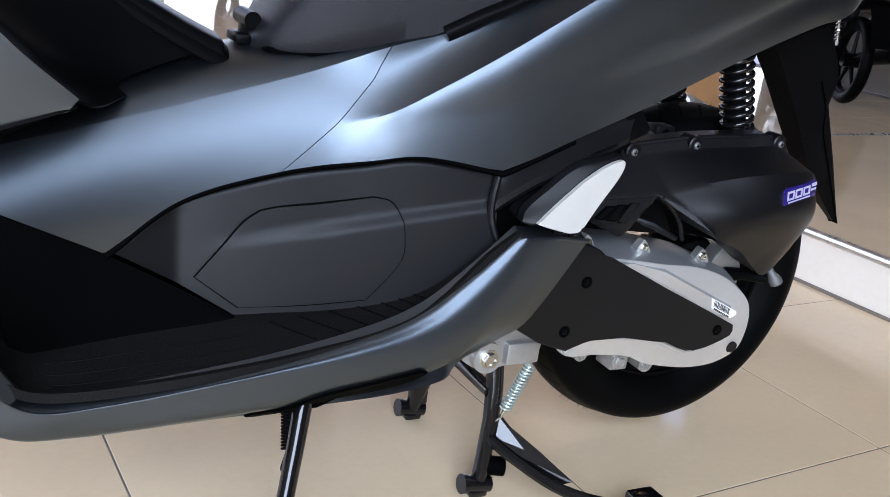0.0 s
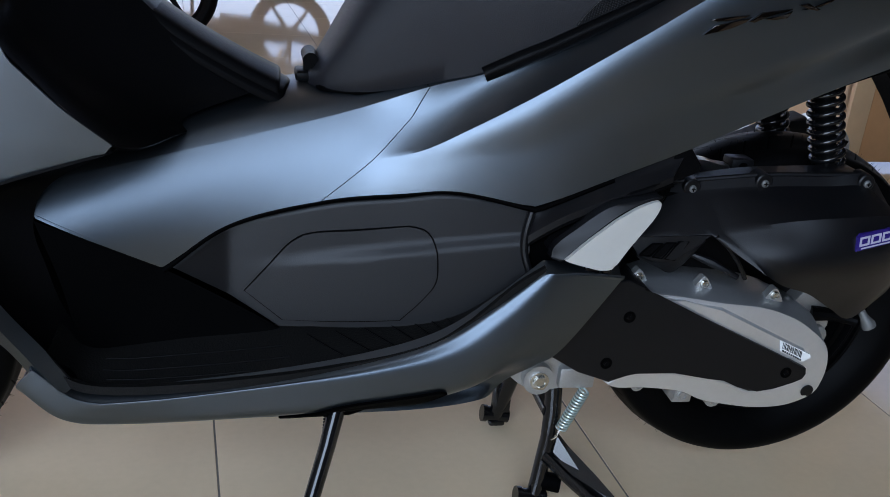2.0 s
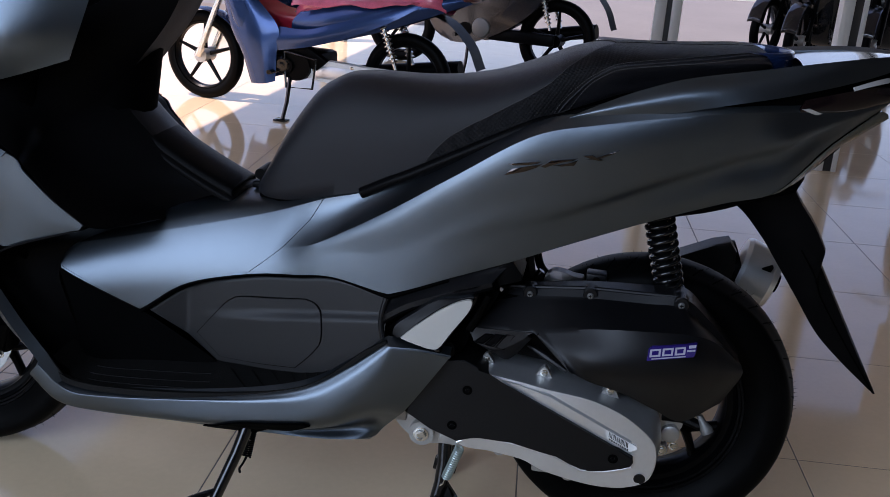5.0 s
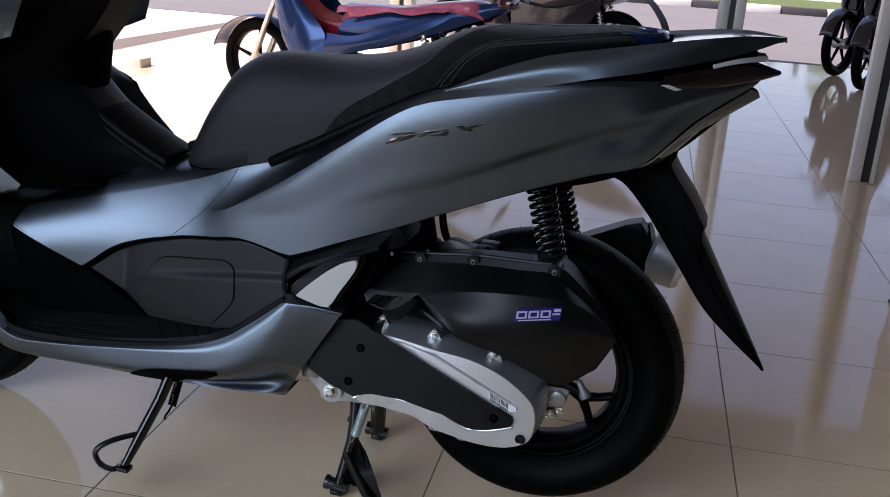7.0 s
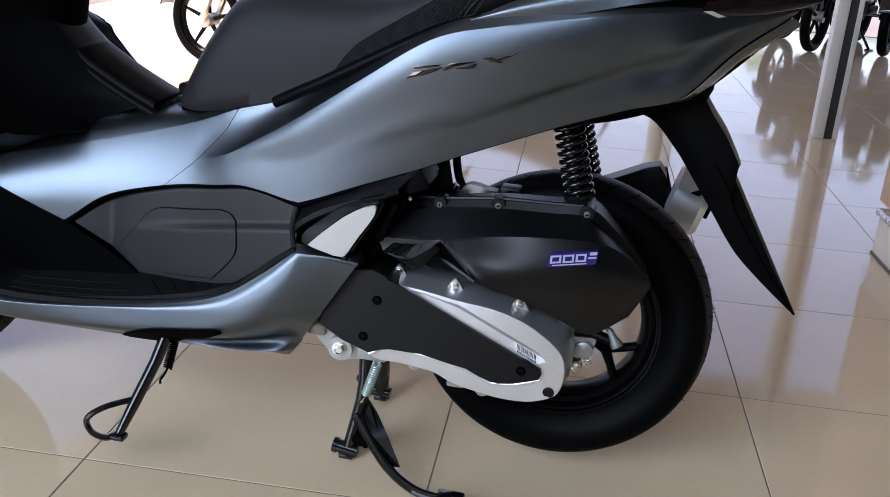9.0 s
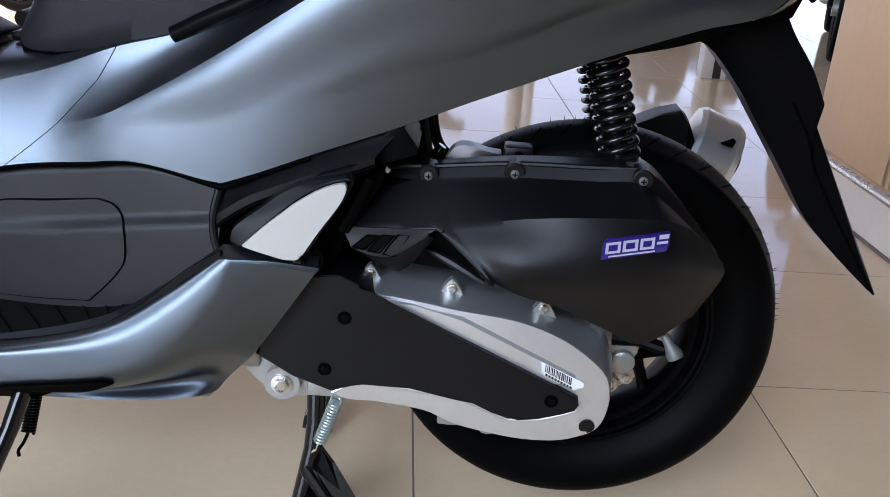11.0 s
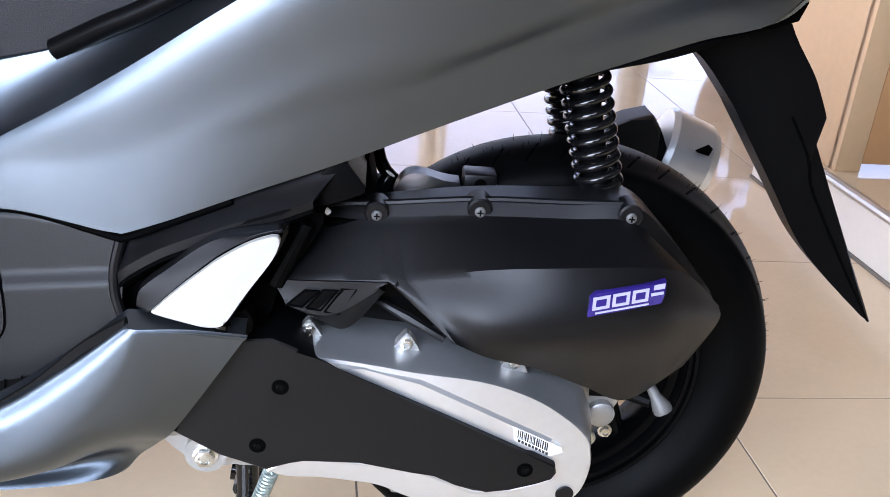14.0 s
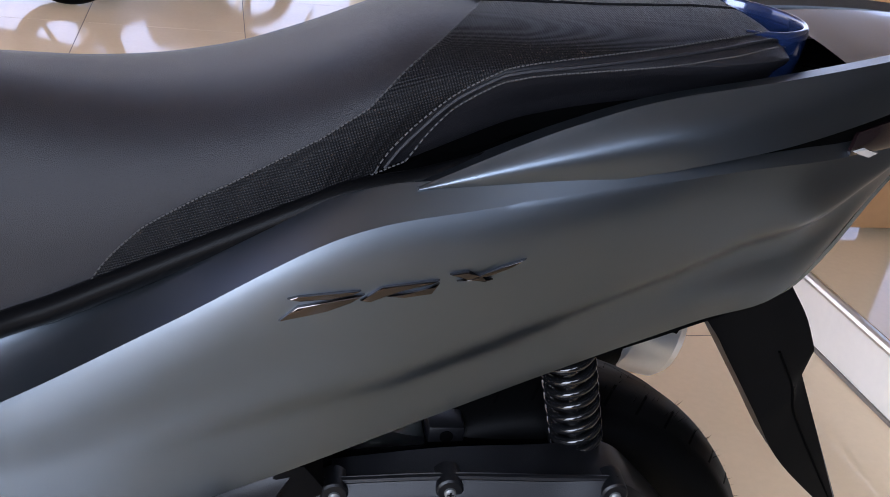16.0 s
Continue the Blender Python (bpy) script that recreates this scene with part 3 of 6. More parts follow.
# the crease starts sharply above the join
start = np.clip((cover[..., 0] + 0.585) / 0.045, 0, 1)
start = start * start * (3 - 2 * start) * (1 - blend) * (row_of > 4)
front_crest = np.repeat(front_y(cover[64:65]), 81, 0)
smooth_y += start * ((rear_all - crest) - (front_y(cover) - front_crest))
smooth_y[row_of < 0.99] += 0.010 * (1 - row_of[row_of < 0.99])
# the tail end follows its own control rows
end = np.clip((cover[..., 0] - 0.07) / 0.08, 0, 1)
end = end * end * (3 - 2 * end)
smooth_y = smooth_y * (1 - end) + raw_y * end
# a flute along the lower third of the rear cover that climbs towards the tail lamp
up = np.clip(row_of - 1, 0, 3) / 3
where = np.interp(cover[..., 0], [-0.45, -0.30, -0.18, -0.10, 0.03, 0.12, 0.18], [0.40, 0.32, 0.25, 0.29, 0.39, 0.50, 0.60])
along = np.clip((cover[..., 0] + 0.40) / 0.26, 0, 1) * np.clip((0.25 - cover[..., 0]) / 0.10, 0, 1)
along = along * along * (3 - 2 * along)
flute = np.where(up > where, np.exp(-(((up - where) / 0.08) ** 2)), np.exp(-(((up - where) / 0.22) ** 2)))
swell = np.exp(-(((up - where * 0.42) / (where * 0.36)) ** 2))
tailward = np.clip((cover[..., 0] + 0.05) / 0.12, 0, 1)
cover[..., 1] = smooth_y + along * ((0.0046 + 0.0040 * np.clip((cover[..., 0] + 0.22) / 0.2, 0, 1)) * flute - 0.0016 * tailward * swell)
# ease the join between the tunnel and the rear flank
join = np.clip((cover[..., 0] + 0.66) / 0.06, 0, 1) * np.clip((-0.40 - cover[..., 0]) / 0.06, 0, 1) * (row_of >= 0.99) * np.clip(3.6 - row_of, 0, 1)
for it in range(16):
    eased = cover[..., 1].copy()
    eased[:, 1:-1] = (cover[:, :-2, 1] + 2 * cover[:, 1:-1, 1] + cover[:, 2:, 1]) / 4
    cover[..., 1] += (eased - cover[..., 1]) * join
# the flank rounds over towards the crease
over = np.clip((up - 0.50) / 0.50, 0, 1)
cover[..., 1] -= np.where(row_of <= 4, 0.024 * over * over * (1 - over), 0) * np.clip((cover[..., 0] + 0.56) / 0.12, 0, 1) * np.clip((0.10 - cover[..., 0]) / 0.2, 0, 1)


def cut(g, u0, u1, n):
    """The part of a point grid between two cuts, each given as its column at every row."""
    nv, nu = g.shape[:2]
    out = np.zeros((nv, n, 3))
    for j in range(nv):
        r = 5 * j / (nv - 1)
        cols = np.linspace(u0(r), u1(r), n) * (nu - 1) / 15
        i = np.minimum(cols.astype(int), nu - 2)
        f = (cols - i)[:, None]
        out[j] = g[j, i] * (1 - f) + g[j, i + 1] * f
    return out


def seam(shift):
    """The seam between the covers: up and back from the lower edge, then steeper under the seat."""
    return lambda r: float(np.interp(r, [0, 1, 2.5, 4, 4.57, 5], [3.97, 3.985, 4.19, 4.40, 4.86, 5.0])) + shift


shell("front_side_cover", cut(cover, lambda r: 0.0, seam(-0.009), 60), PAINT, bike, "matte blue-grey metallic tunnel cover")
shell("rear_side_cover", cut(cover, seam(0.009), lambda r: 15.0, 140), PAINT, bike, "matte blue-grey metallic rear side cover", sharp=20)
seam_line = cut(cover, seam(0.0), seam(0.0), 1)[16:, 0]
# near-black tube added behind the seam, so that it reads as shaded
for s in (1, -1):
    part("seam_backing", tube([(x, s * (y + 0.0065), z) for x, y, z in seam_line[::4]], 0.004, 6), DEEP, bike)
core = cover * np.array([1, 0.90, 1]) + np.array([0, 0.0, -0.004])
core_full = np.concatenate([core[4::2], (core[4::2] * np.array([1, -1, 1]))[::-1]], 0)[:, 8:-6]
part("inner_frame", grid_mesh(core_full), DEEP, bike, "dark inner frame behind the covers")
top = np.column_stack([top[:, 0], np.interp(top[:, 0], cover[-1, :, 0], cover[-1, :, 1]), top[:, 2]])
rise = np.interp(top[:, 0], [-1.03, -0.85, -0.77, -0.66, -0.565, -0.49], [0.020, 0.034, 0.036, 0.026, 0.012, 0.010])
tunnel_top = np.stack([top * (1, f, 1) + np.column_stack([0 * rise, 0 * rise, rise * h]) for f, h in ((1, 0), (0.86, 0.50), (0.6, 0.82), (0.3, 0.96), (0, 1), (-0.3, 0.96), (-0.6, 0.82), (-0.86, 0.50), (-1, 0))])
part("tunnel_top", grid_mesh(surface(list(tunnel_top[:, :8]), 40, 13)), PAINT, bike)

# near-black tube paints the shade in the gap below the covers
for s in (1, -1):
    part("cover_gap_shade", tube([(x, s * y, z) for x, y, z in curve(low[2:9] + np.array([0, 0.0035, -0.003]), 60, (5,))], 0.0042, 8), DEEP, bike, "near-black strip painting the shade in the gap under the side covers")

# black lower panels beside the foot board


def flank(x, z):
    return -0.124 - 0.17 * (x + 0.69) + 0.17 * (z - 0.488) - 0.4 * max(0.0, -0.8 - x)


RIDGE_A, RIDGE_B = (-0.682, 0.410), (-0.547, 0.433)


def faceted(x, z):
    """The panel's flank with the shallow ridge that runs back from the hatch."""
    line = RIDGE_A[1] + (x - RIDGE_A[0]) * (RIDGE_B[1] - RIDGE_A[1]) / (RIDGE_B[0] - RIDGE_A[0])
    ramp = min(1.0, max(0.0, (x + 0.80) / 0.20))
    return flank(x, z) + 0.55 * min(max(z - line, 0.0), 0.012) * ramp * ramp * (3 - 2 * ramp)


def skin(outline, depth, warp, rings=9):
    """A thin cap over a star-shaped outline that follows a curved surface."""
    bm = bmesh.new()
    pts = np.array(outline)
    c = pts.mean(axis=0)
    loops = []
    for k in range(rings):
        ring = c + (pts - c) * (1 - k / rings)
        loops.append([bm.verts.new((x, warp(x, z) - depth, z)) for x, z in ring])
    n = len(pts)
    back = [bm.verts.new((x, warp(x, z) + 0.004, z)) for x, z in pts]
    for a, b in zip([back] + loops[:-1], loops):
        for i in range(n):
            bm.faces.new((a[i], a[(i + 1) % n], b[(i + 1) % n], b[i]))
    mid = bm.verts.new((c[0], warp(*c) - depth, c[1]))
    for i in range(n):
        bm.faces.new((loops[-1][i], loops[-1][(i + 1) % n], mid))
    return bm


PTOP = [(-0.876, 0.405), (-0.800, 0.456), (-0.690, 0.488), (-0.600, 0.503), (-0.530, 0.512), (-0.433, 0.500)]
PBOT = [(-0.735, 0.322), (-0.705, 0.326), (-0.66, 0.328), (-0.615, 0.332), (-0.56, 0.340), (-0.50, 0.362), (-0.438, 0.402)]
ptop_c, pbot_c = curve(PTOP, 60), curve(PBOT, 60)
panel = np.zeros((41, 60, 3))
for j in range(41):
    s = j / 40
    xz = pbot_c * (1 - s) + ptop_c * s
    panel[j, :, 0], panel[j, :, 2] = xz[:, 0], xz[:, 1]
    panel[j, :, 1] = [faceted(x, z) + 0.010 * max(0.0, (s - 0.93) / 0.07) for x, z in xz]
side_panel = shell("lower_side_panel", panel, PLASTIC, bike, "grained black plastic lower side panel", sharp=40)[0]
HATCH = [(-0.782, 0.366), (-0.752, 0.402), (-0.730, 0.428), (-0.712, 0.441), (-0.69, 0.446), (-0.640, 0.452), (-0.582, 0.4605), (-0.562, 0.456), (-0.550, 0.440), (-0.546, 0.415), (-0.548, 0.392), (-0.565, 0.368), (-0.590, 0.342), (-0.66, 0.335), (-0.735, 0.332)]


def inset(poly, d):
    c = np.mean(poly, axis=0)
    out = []
    for p in np.array(poly):
        v = p - c
        out.append(tuple(c + v * (1 - d / np.linalg.norm(v))))
    return out


HATCH = smooth_outline(HATCH, 91, (3, 6, 12, 14))
# the groove is not cut; its shade is a near-black skin under the hatch
part("hatch_gap_shade", skin(HATCH, 0.0006, faceted), DEEP, side_panel, "near-black skin painting the shaded groove round the hatch")
part("plug_hatch", skin(inset(HATCH, 0.0018), 0.0022, faceted), PLASTIC, side_panel, "grained black access hatch", sharp=50)
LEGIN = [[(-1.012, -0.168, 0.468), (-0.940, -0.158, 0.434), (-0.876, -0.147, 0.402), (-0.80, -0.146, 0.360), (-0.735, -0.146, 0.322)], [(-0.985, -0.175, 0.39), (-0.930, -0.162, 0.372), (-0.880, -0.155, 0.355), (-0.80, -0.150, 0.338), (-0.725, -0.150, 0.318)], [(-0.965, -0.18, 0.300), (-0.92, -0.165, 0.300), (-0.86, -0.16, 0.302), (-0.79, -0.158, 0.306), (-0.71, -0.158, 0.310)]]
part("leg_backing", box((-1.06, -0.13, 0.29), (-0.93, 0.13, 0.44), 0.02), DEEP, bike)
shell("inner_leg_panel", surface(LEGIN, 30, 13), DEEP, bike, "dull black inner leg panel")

# foot board, mat and painted side skirt
MIN = [(-0.985, -0.150, 0.350), (-0.945, -0.150, 0.312), (-0.84, -0.146, 0.318), (-0.723, -0.140, 0.326), (-0.587, -0.140, 0.338), (-0.51, -0.150, 0.356), (-0.45, -0.168, 0.398), (-0.415, -0.185, 0.432)]
MOUT = [(-0.995, -0.246, 0.335), (-0.950, -0.244, 0.301), (-0.84, -0.240, 0.298), (-0.69, -0.231, 0.310), (-0.575, -0.221, 0.332), (-0.515, -0.214, 0.362), (-0.462, -0.209, 0.408), (-0.425, -0.205, 0.432)]
mat_rows = [MIN, [tuple(np.array(a) * 0.5 + np.array(b) * 0.5) for a, b in zip(MIN, MOUT)], [tuple(np.array(a) * 0.07 + np.array(b) * 0.93) for a, b in zip(MIN, MOUT)], [(x, y - 0.002, z + 0.006) for x, y, z in MOUT], [(x, y - 0.009, z + 0.006) for x, y, z in MOUT], [(x, y - 0.010, z - 0.004) for x, y, z in MOUT]]
mat_grid = surface(mat_rows, 80, 31, None, (2, 3, 4))
foot_mats = shell("foot_mat", mat_grid, MATRUB, bike, "ribbed black rubber foot mat", inward=0.005)


def on_mat(u, v):
    a, b = curve(MIN, 80), curve(MOUT, 80)
    i = u * 79
    k = min(int(i), 78)
    p = a[k] * (1 - (i - k)) + a[k + 1] * (i - k)
    q = b[k] * (1 - (i - k)) + b[k + 1] * (i - k)
    return p * (1 - v) + q * v + np.array([0, 0, 0.001])


for v in (0.45, 0.68):
    part("mat_rib", tube([on_mat(u, v) for u in np.linspace(0.16, 0.40, 12)], 0.0008, 6), SATIN, foot_mats[0])
for u in np.linspace(0.44, 0.66, 7):
    part("mat_rib", tube([on_mat(u + 0.05 * (v - 0.3), v) for v in np.linspace(0.28, 0.80, 8)], 0.0008, 6), SATIN, foot_mats[0])
part("mat_rib", tube([on_mat(u, 0.86) for u in np.linspace(0.17, 0.36, 12)], 0.0008, 6), SATIN, foot_mats[0])

SK_TOP = [(-1.005, -0.262, 0.335), (-0.958, -0.258, 0.292), (-0.890, -0.253, 0.287), (-0.750, -0.247, 0.300), (-0.626, -0.240, 0.321), (-0.545, -0.232, 0.345), (-0.482, -0.224, 0.386), (-0.425, -0.217, 0.431), (-0.375, -0.212, 0.428), (-0.322, -0.206, 0.421)]
SK_LOW = [(-1.030, -0.215, 0.285), (-0.985, -0.205, 0.243), (-0.915, -0.197, 0.226), (-0.750, -0.188, 0.221), (-0.650, -0.170, 0.214), (-0.570, -0.145, 0.206), (-0.515, -0.125, 0.199), (-0.480, -0.115, 0.194), (-0.469, -0.112, 0.194), (-0.466, -0.112, 0.197)]
SK_MID = [(-1.020, -0.262, 0.315), (-0.975, -0.257, 0.268), (-0.905, -0.250, 0.258), (-0.750, -0.249, 0.264), (-0.640, -0.248, 0.274), (-0.560, -0.246, 0.288), (-0.498, -0.242, 0.310), (-0.450, -0.234, 0.338), (-0.412, -0.222, 0.338), (-0.384, -0.204, 0.322)]
SK_IN = [(x, y + 0.018, z + 0.010) for x, y, z in SK_TOP]
SK_UND = [(x + 0.004, y + 0.05, z + 0.006) for x, y, z in SK_LOW]
CH_OFF = [(0, -0.003, -0.004), (0, -0.003, -0.004), (0, -0.003, -0.004), (0, -0.004, -0.005), (0.003, -0.009, -0.012), (0.009, -0.012, -0.018), (0.014, -0.011, -0.016), (0.010, -0.006, -0.010), (0.002, -0.004, -0.006), (-0.003, -0.003, -0.005)]
SK_CH = [tuple(np.array(a) + np.array(d) * 0.8) for a, d in zip(SK_TOP, CH_OFF)]


def between(a, b, s, shift):
    return [tuple(np.array(p) * (1 - s) + np.array(q) * s + np.array([0, d, 0])) for p, q, d in zip(a, b, shift)]


SK_SIDE = between(SK_MID, SK_LOW, 0.30, (-0.008, -0.008, -0.008, -0.006, -0.008, -0.012, -0.014, -0.012, -0.008, -0.004))
SK_GUT = between(SK_MID, SK_LOW, 0.62, (-0.006, -0.006, -0.006, -0.003, 0.001, 0.006, 0.009, 0.008, 0.004, 0.000))
SK_FOOT = between(SK_MID, SK_LOW, 0.80, (-0.004, -0.004, -0.004, -0.004, -0.008, -0.018, -0.024, -0.024, -0.018, -0.010))
skirt_grid = surface([SK_IN, SK_TOP, SK_CH, SK_MID, SK_SIDE, SK_GUT, SK_FOOT, SK_LOW, SK_UND], 100, 65, {0: (7,), 1: (7,), 2: (7,)}, (1, 6, 7))
side_skirt = shell("side_skirt", skirt_grid, PAINT, bike, "matte blue-grey lower side skirt", sharp=40)[0]


def grid_y(g, x, z):
    d = (g[..., 0] - x) ** 2 + (g[..., 2] - z) ** 2
    k = np.argsort(d, axis=None)[:4]
    w = 1 / (d.ravel()[k] + 1e-7)
    return float((g[..., 1].ravel()[k] * w).sum() / w.sum())


# no hollow here: a near-black patch on the skirt paints the pocket's shade
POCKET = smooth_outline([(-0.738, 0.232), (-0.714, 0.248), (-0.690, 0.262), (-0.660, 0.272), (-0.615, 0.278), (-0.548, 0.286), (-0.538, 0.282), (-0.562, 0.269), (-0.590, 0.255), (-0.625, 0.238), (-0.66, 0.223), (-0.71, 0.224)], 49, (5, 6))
part("stand_pocket_shade", plate(POCKET, 0.02, -0.0060, 0.001, 1, warp=lambda x, z: grid_y(skirt_grid[16:56], x, z)), DEEP, side_skirt, "near-black patch painting the shaded pocket round the side stand pivot")
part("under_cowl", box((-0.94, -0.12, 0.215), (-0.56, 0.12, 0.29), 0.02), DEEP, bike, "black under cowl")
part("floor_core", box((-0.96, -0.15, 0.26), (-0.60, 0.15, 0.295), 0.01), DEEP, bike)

# leg shield and front fairing
EDGE_O = [(-0.975, -0.262, 0.300), (-1.005, -0.266, 0.345), (-1.045, -0.270, 0.405), (-1.100, -0.272, 0.492), (-1.160, -0.270, 0.558), (-1.24, -0.255, 0.62)]
EDGE_I = [(-0.962, -0.250, 0.306), (-0.990, -0.254, 0.350), (-1.028, -0.256, 0.402), (-1.082, -0.258, 0.486), (-1.150, -0.262, 0.575), (-1.23, -0.25, 0.64)]
EDGE_B = [(-0.990, -0.235, 0.262), (-1.022, -0.240, 0.330), (-1.070, -0.245, 0.392), (-1.125, -0.245, 0.478), (-1.185, -0.24, 0.535), (-1.26, -0.22, 0.59)]
shell("leg_shield_edge", surface([EDGE_I, EDGE_O, EDGE_B], 40, 9, None, (1,)), PAINT, bike, "matte blue-grey leg shield edge")
INN = [[(-0.958, -0.250, 0.302), (-0.990, -0.254, 0.350), (-1.028, -0.256, 0.402), (-1.080, -0.257, 0.484), (-1.050, -0.257, 0.527), (-0.915, -0.250, 0.575)], [(-0.965, -0.21, 0.31), (-1.03, -0.21, 0.36), (-1.08, -0.21, 0.42), (-1.11, -0.21, 0.48), (-1.05, -0.20, 0.52), (-0.91, -0.19, 0.57)], [(-0.955, -0.165, 0.31), (-0.985, -0.168, 0.36), (-1.00, -0.17, 0.41), (-1.012, -0.168, 0.466), (-0.99, -0.150, 0.51), (-0.90, -0.110, 0.548)]]
shell("inner_leg_shield", surface(INN, 40, 15), SATIN, bike, "satin black inner leg shield")
FAIR = [[(-1.25, -0.292, 0.72), (-1.148, -0.282, 0.702), (-1.028, -0.266, 0.692), (-1.000, -0.263, 0.664), (-0.960, -0.258, 0.622), (-0.914, -0.250, 0.583)], [(-1.25, -0.290, 0.665), (-1.155, -0.280, 0.652), (-1.060, -0.266, 0.640), (-1.020, -0.263, 0.618), (-0.978, -0.258, 0.592), (-0.920, -0.2505, 0.576)], [(-1.25, -0.276, 0.60), (-1.165, -0.266, 0.585), (-1.105, -0.254, 0.555), (-1.052, -0.2515, 0.532), (-0.985, -0.2505, 0.552), (-0.922, -0.2495, 0.572)]]
shell("front_fairing", surface(FAIR, 50, 15), PAINT, bike, "matte blue-grey front fairing")
shell("fairing_ridge", surface([[(-1.25, -0.288, 0.735), (-1.148, -0.277, 0.722), (-1.06, -0.265, 0.708), (-1.026, -0.266, 0.694)], [(-1.25, -0.300, 0.725), (-1.148, -0.289, 0.712), (-1.06, -0.274, 0.700), (-1.03, -0.271, 0.688)]], 20, 5), PAINT, bike)
UPPER = [[(-1.24, -0.20, 0.81), (-1.128, -0.225, 0.778), (-1.07, -0.229, 0.792), (-1.01, -0.222, 0.811), (-0.946, -0.205, 0.834)], [(-1.24, -0.225, 0.90), (-1.128, -0.262, 0.850), (-1.06, -0.262, 0.858), (-1.0, -0.245, 0.866), (-0.93, -0.20, 0.878)], [(-1.24, -0.205, 1.0), (-1.12, -0.24, 0.95), (-1.05, -0.24, 0.948), (-0.985, -0.225, 0.944), (-0.912, -0.185, 0.940)]]
shell("upper_front_cowl", surface(UPPER, 40, 13), PAINT, bike, "matte blue-grey upper front cowl")
SH_A = [(-1.23, -0.235, 0.735), (-1.128, -0.25, 0.745), (-1.026, -0.255, 0.694), (-0.998, -0.252, 0.662), (-0.912, -0.240, 0.580), (-0.850, -0.095, 0.556)]
SH_B = [(-0.80, -0.052, 0.99), (-0.855, -0.052, 0.885), (-0.934, -0.052, 0.782), (-0.934, -0.052, 0.736), (-0.858, -0.052, 0.662), (-0.762, -0.050, 0.602)]
SH_M = [tuple(np.array(a) * 0.5 + np.array(b) * 0.5 + np.array([-0.045, 0, -0.01])) for a, b in zip(SH_A, SH_B)]
shell("console_side", surface([SH_A, SH_M, SH_B], 50, 15), SATIN, bike, "satin black glove box side")
con = np.array(SH_B)
part("centre_console", grid_mesh(surface([con, con * (1, 0.7, 1) + (0.002, 0, 0.003), con * (1, 0, 1) + (0.004, 0, 0.005), con * (1, -0.7, 1) + (0.002, 0, 0.003), con * (1, -1, 1)], 50, 21)), PLASTIC, bike, "grained black centre console")
PAD = [(-0.930, 0.712), (-0.885, 0.682), (-0.835, 0.652), (-0.785, 0.626), (-0.744, 0.607)]
pad = np.array([(x, -0.046, z) for x, z in PAD])


def lid(side, drop, grow):
    """One layer of the console lid: a rounded strip along the sloping console."""
    rows = [pad + (grow * 0.3, -side, -0.014 - drop), pad + (grow * 0.3, -side * 0.9, -0.004 - drop), pad + (grow * 0.6, 0, 0.004 - drop), pad + (grow, 0.046, 0.008 - drop), pad * (1, -1, 1) + (grow * 0.6, 0, 0.004 - drop), pad * (1, -1, 1) + (grow * 0.3, side * 0.9, -0.004 - drop), pad * (1, -1, 1) + (grow * 0.3, side, -0.014 - drop)]
    return grid_mesh(surface(rows, 40, 31))


thick(part("console_pad", lid(0.012, 0.0, 0.004), SATIN, bike, "black console lid pad"), 0.006)
thick(part("lid_rim", lid(0.018, 0.012, 0.016), SATIN, bike, "black rim under the console lid"), 0.006)
part("pad_seam", tube([(-0.855, y, np.interp(-0.855, [p[0] for p in PAD], [p[1] for p in PAD]) + 0.0065 - 3.2 * y * y) for y in np.linspace(-0.056, 0.05, 14)], 0.0014, 6), DEEP, bike)
part("steering_head", tube([(-1.02, 0, 0.62), (-0.93, 0, 1.0)], [0.09, 0.06], 20), DEEP, bike)
part("front_bulkhead", box((-1.24, -0.20, 0.45), (-1.03, 0.20, 0.98), 0.06, 3), DEEP, bike, "dark front bulkhead behind the fairing")

# front fork, mudguard and brake
for s in (-1, 1):
    fork = part("fork_leg", tube([(-1.325, s * 0.080, 0.255), (-1.245, s * 0.080, 0.44), (-1.17, s * 0.080, 0.62)], [0.023, 0.024, 0.019], 16), SATIN, bike, "satin black fork leg")
    part("axle_lug", tube([(-1.335, s * 0.062, 0.255), (-1.335, s * 0.108, 0.255)], 0.022, 14), SATIN, fork)
cal = part("brake_caliper", merge(box((-1.235, -0.115, 0.255), (-1.165, -0.062, 0.345), 0.012), tube([(-1.19, -0.118, 0.27), (-1.17, -0.118, 0.33)], 0.02, 12)), SATIN, bike, "black front brake caliper")
for x, z in ((-1.168, 0.352), (-1.235, 0.262), (-1.175, 0.262)):
    part("caliper_bolt", bolt((x, -0.122, z), 0.007, 0.007), ZINC, cal)
arc = [(-1.332 + 0.275 * math.cos(a), 0.255 + 0.275 * math.sin(a)) for a in np.radians(np.linspace(25, 150, 16))]
guard = np.array([[(x, y, z - 0.25 * abs(y) ** 1.3) for x, z in arc] for y in (-0.07, -0.06, -0.03, 0, 0.03, 0.06, 0.07)])
thick(part("front_mudguard", grid_mesh(surface(list(guard), 40, 13)), PAINT, bike, "matte blue-grey front mudguard"), 0.003)
part("brake_hose", tube(curve([(-1.17, -0.10, 0.34), (-1.13, -0.11, 0.42), (-1.15, -0.10, 0.52), (-1.16, -0.09, 0.62)], 20), 0.004, 8), DEEP, bike)

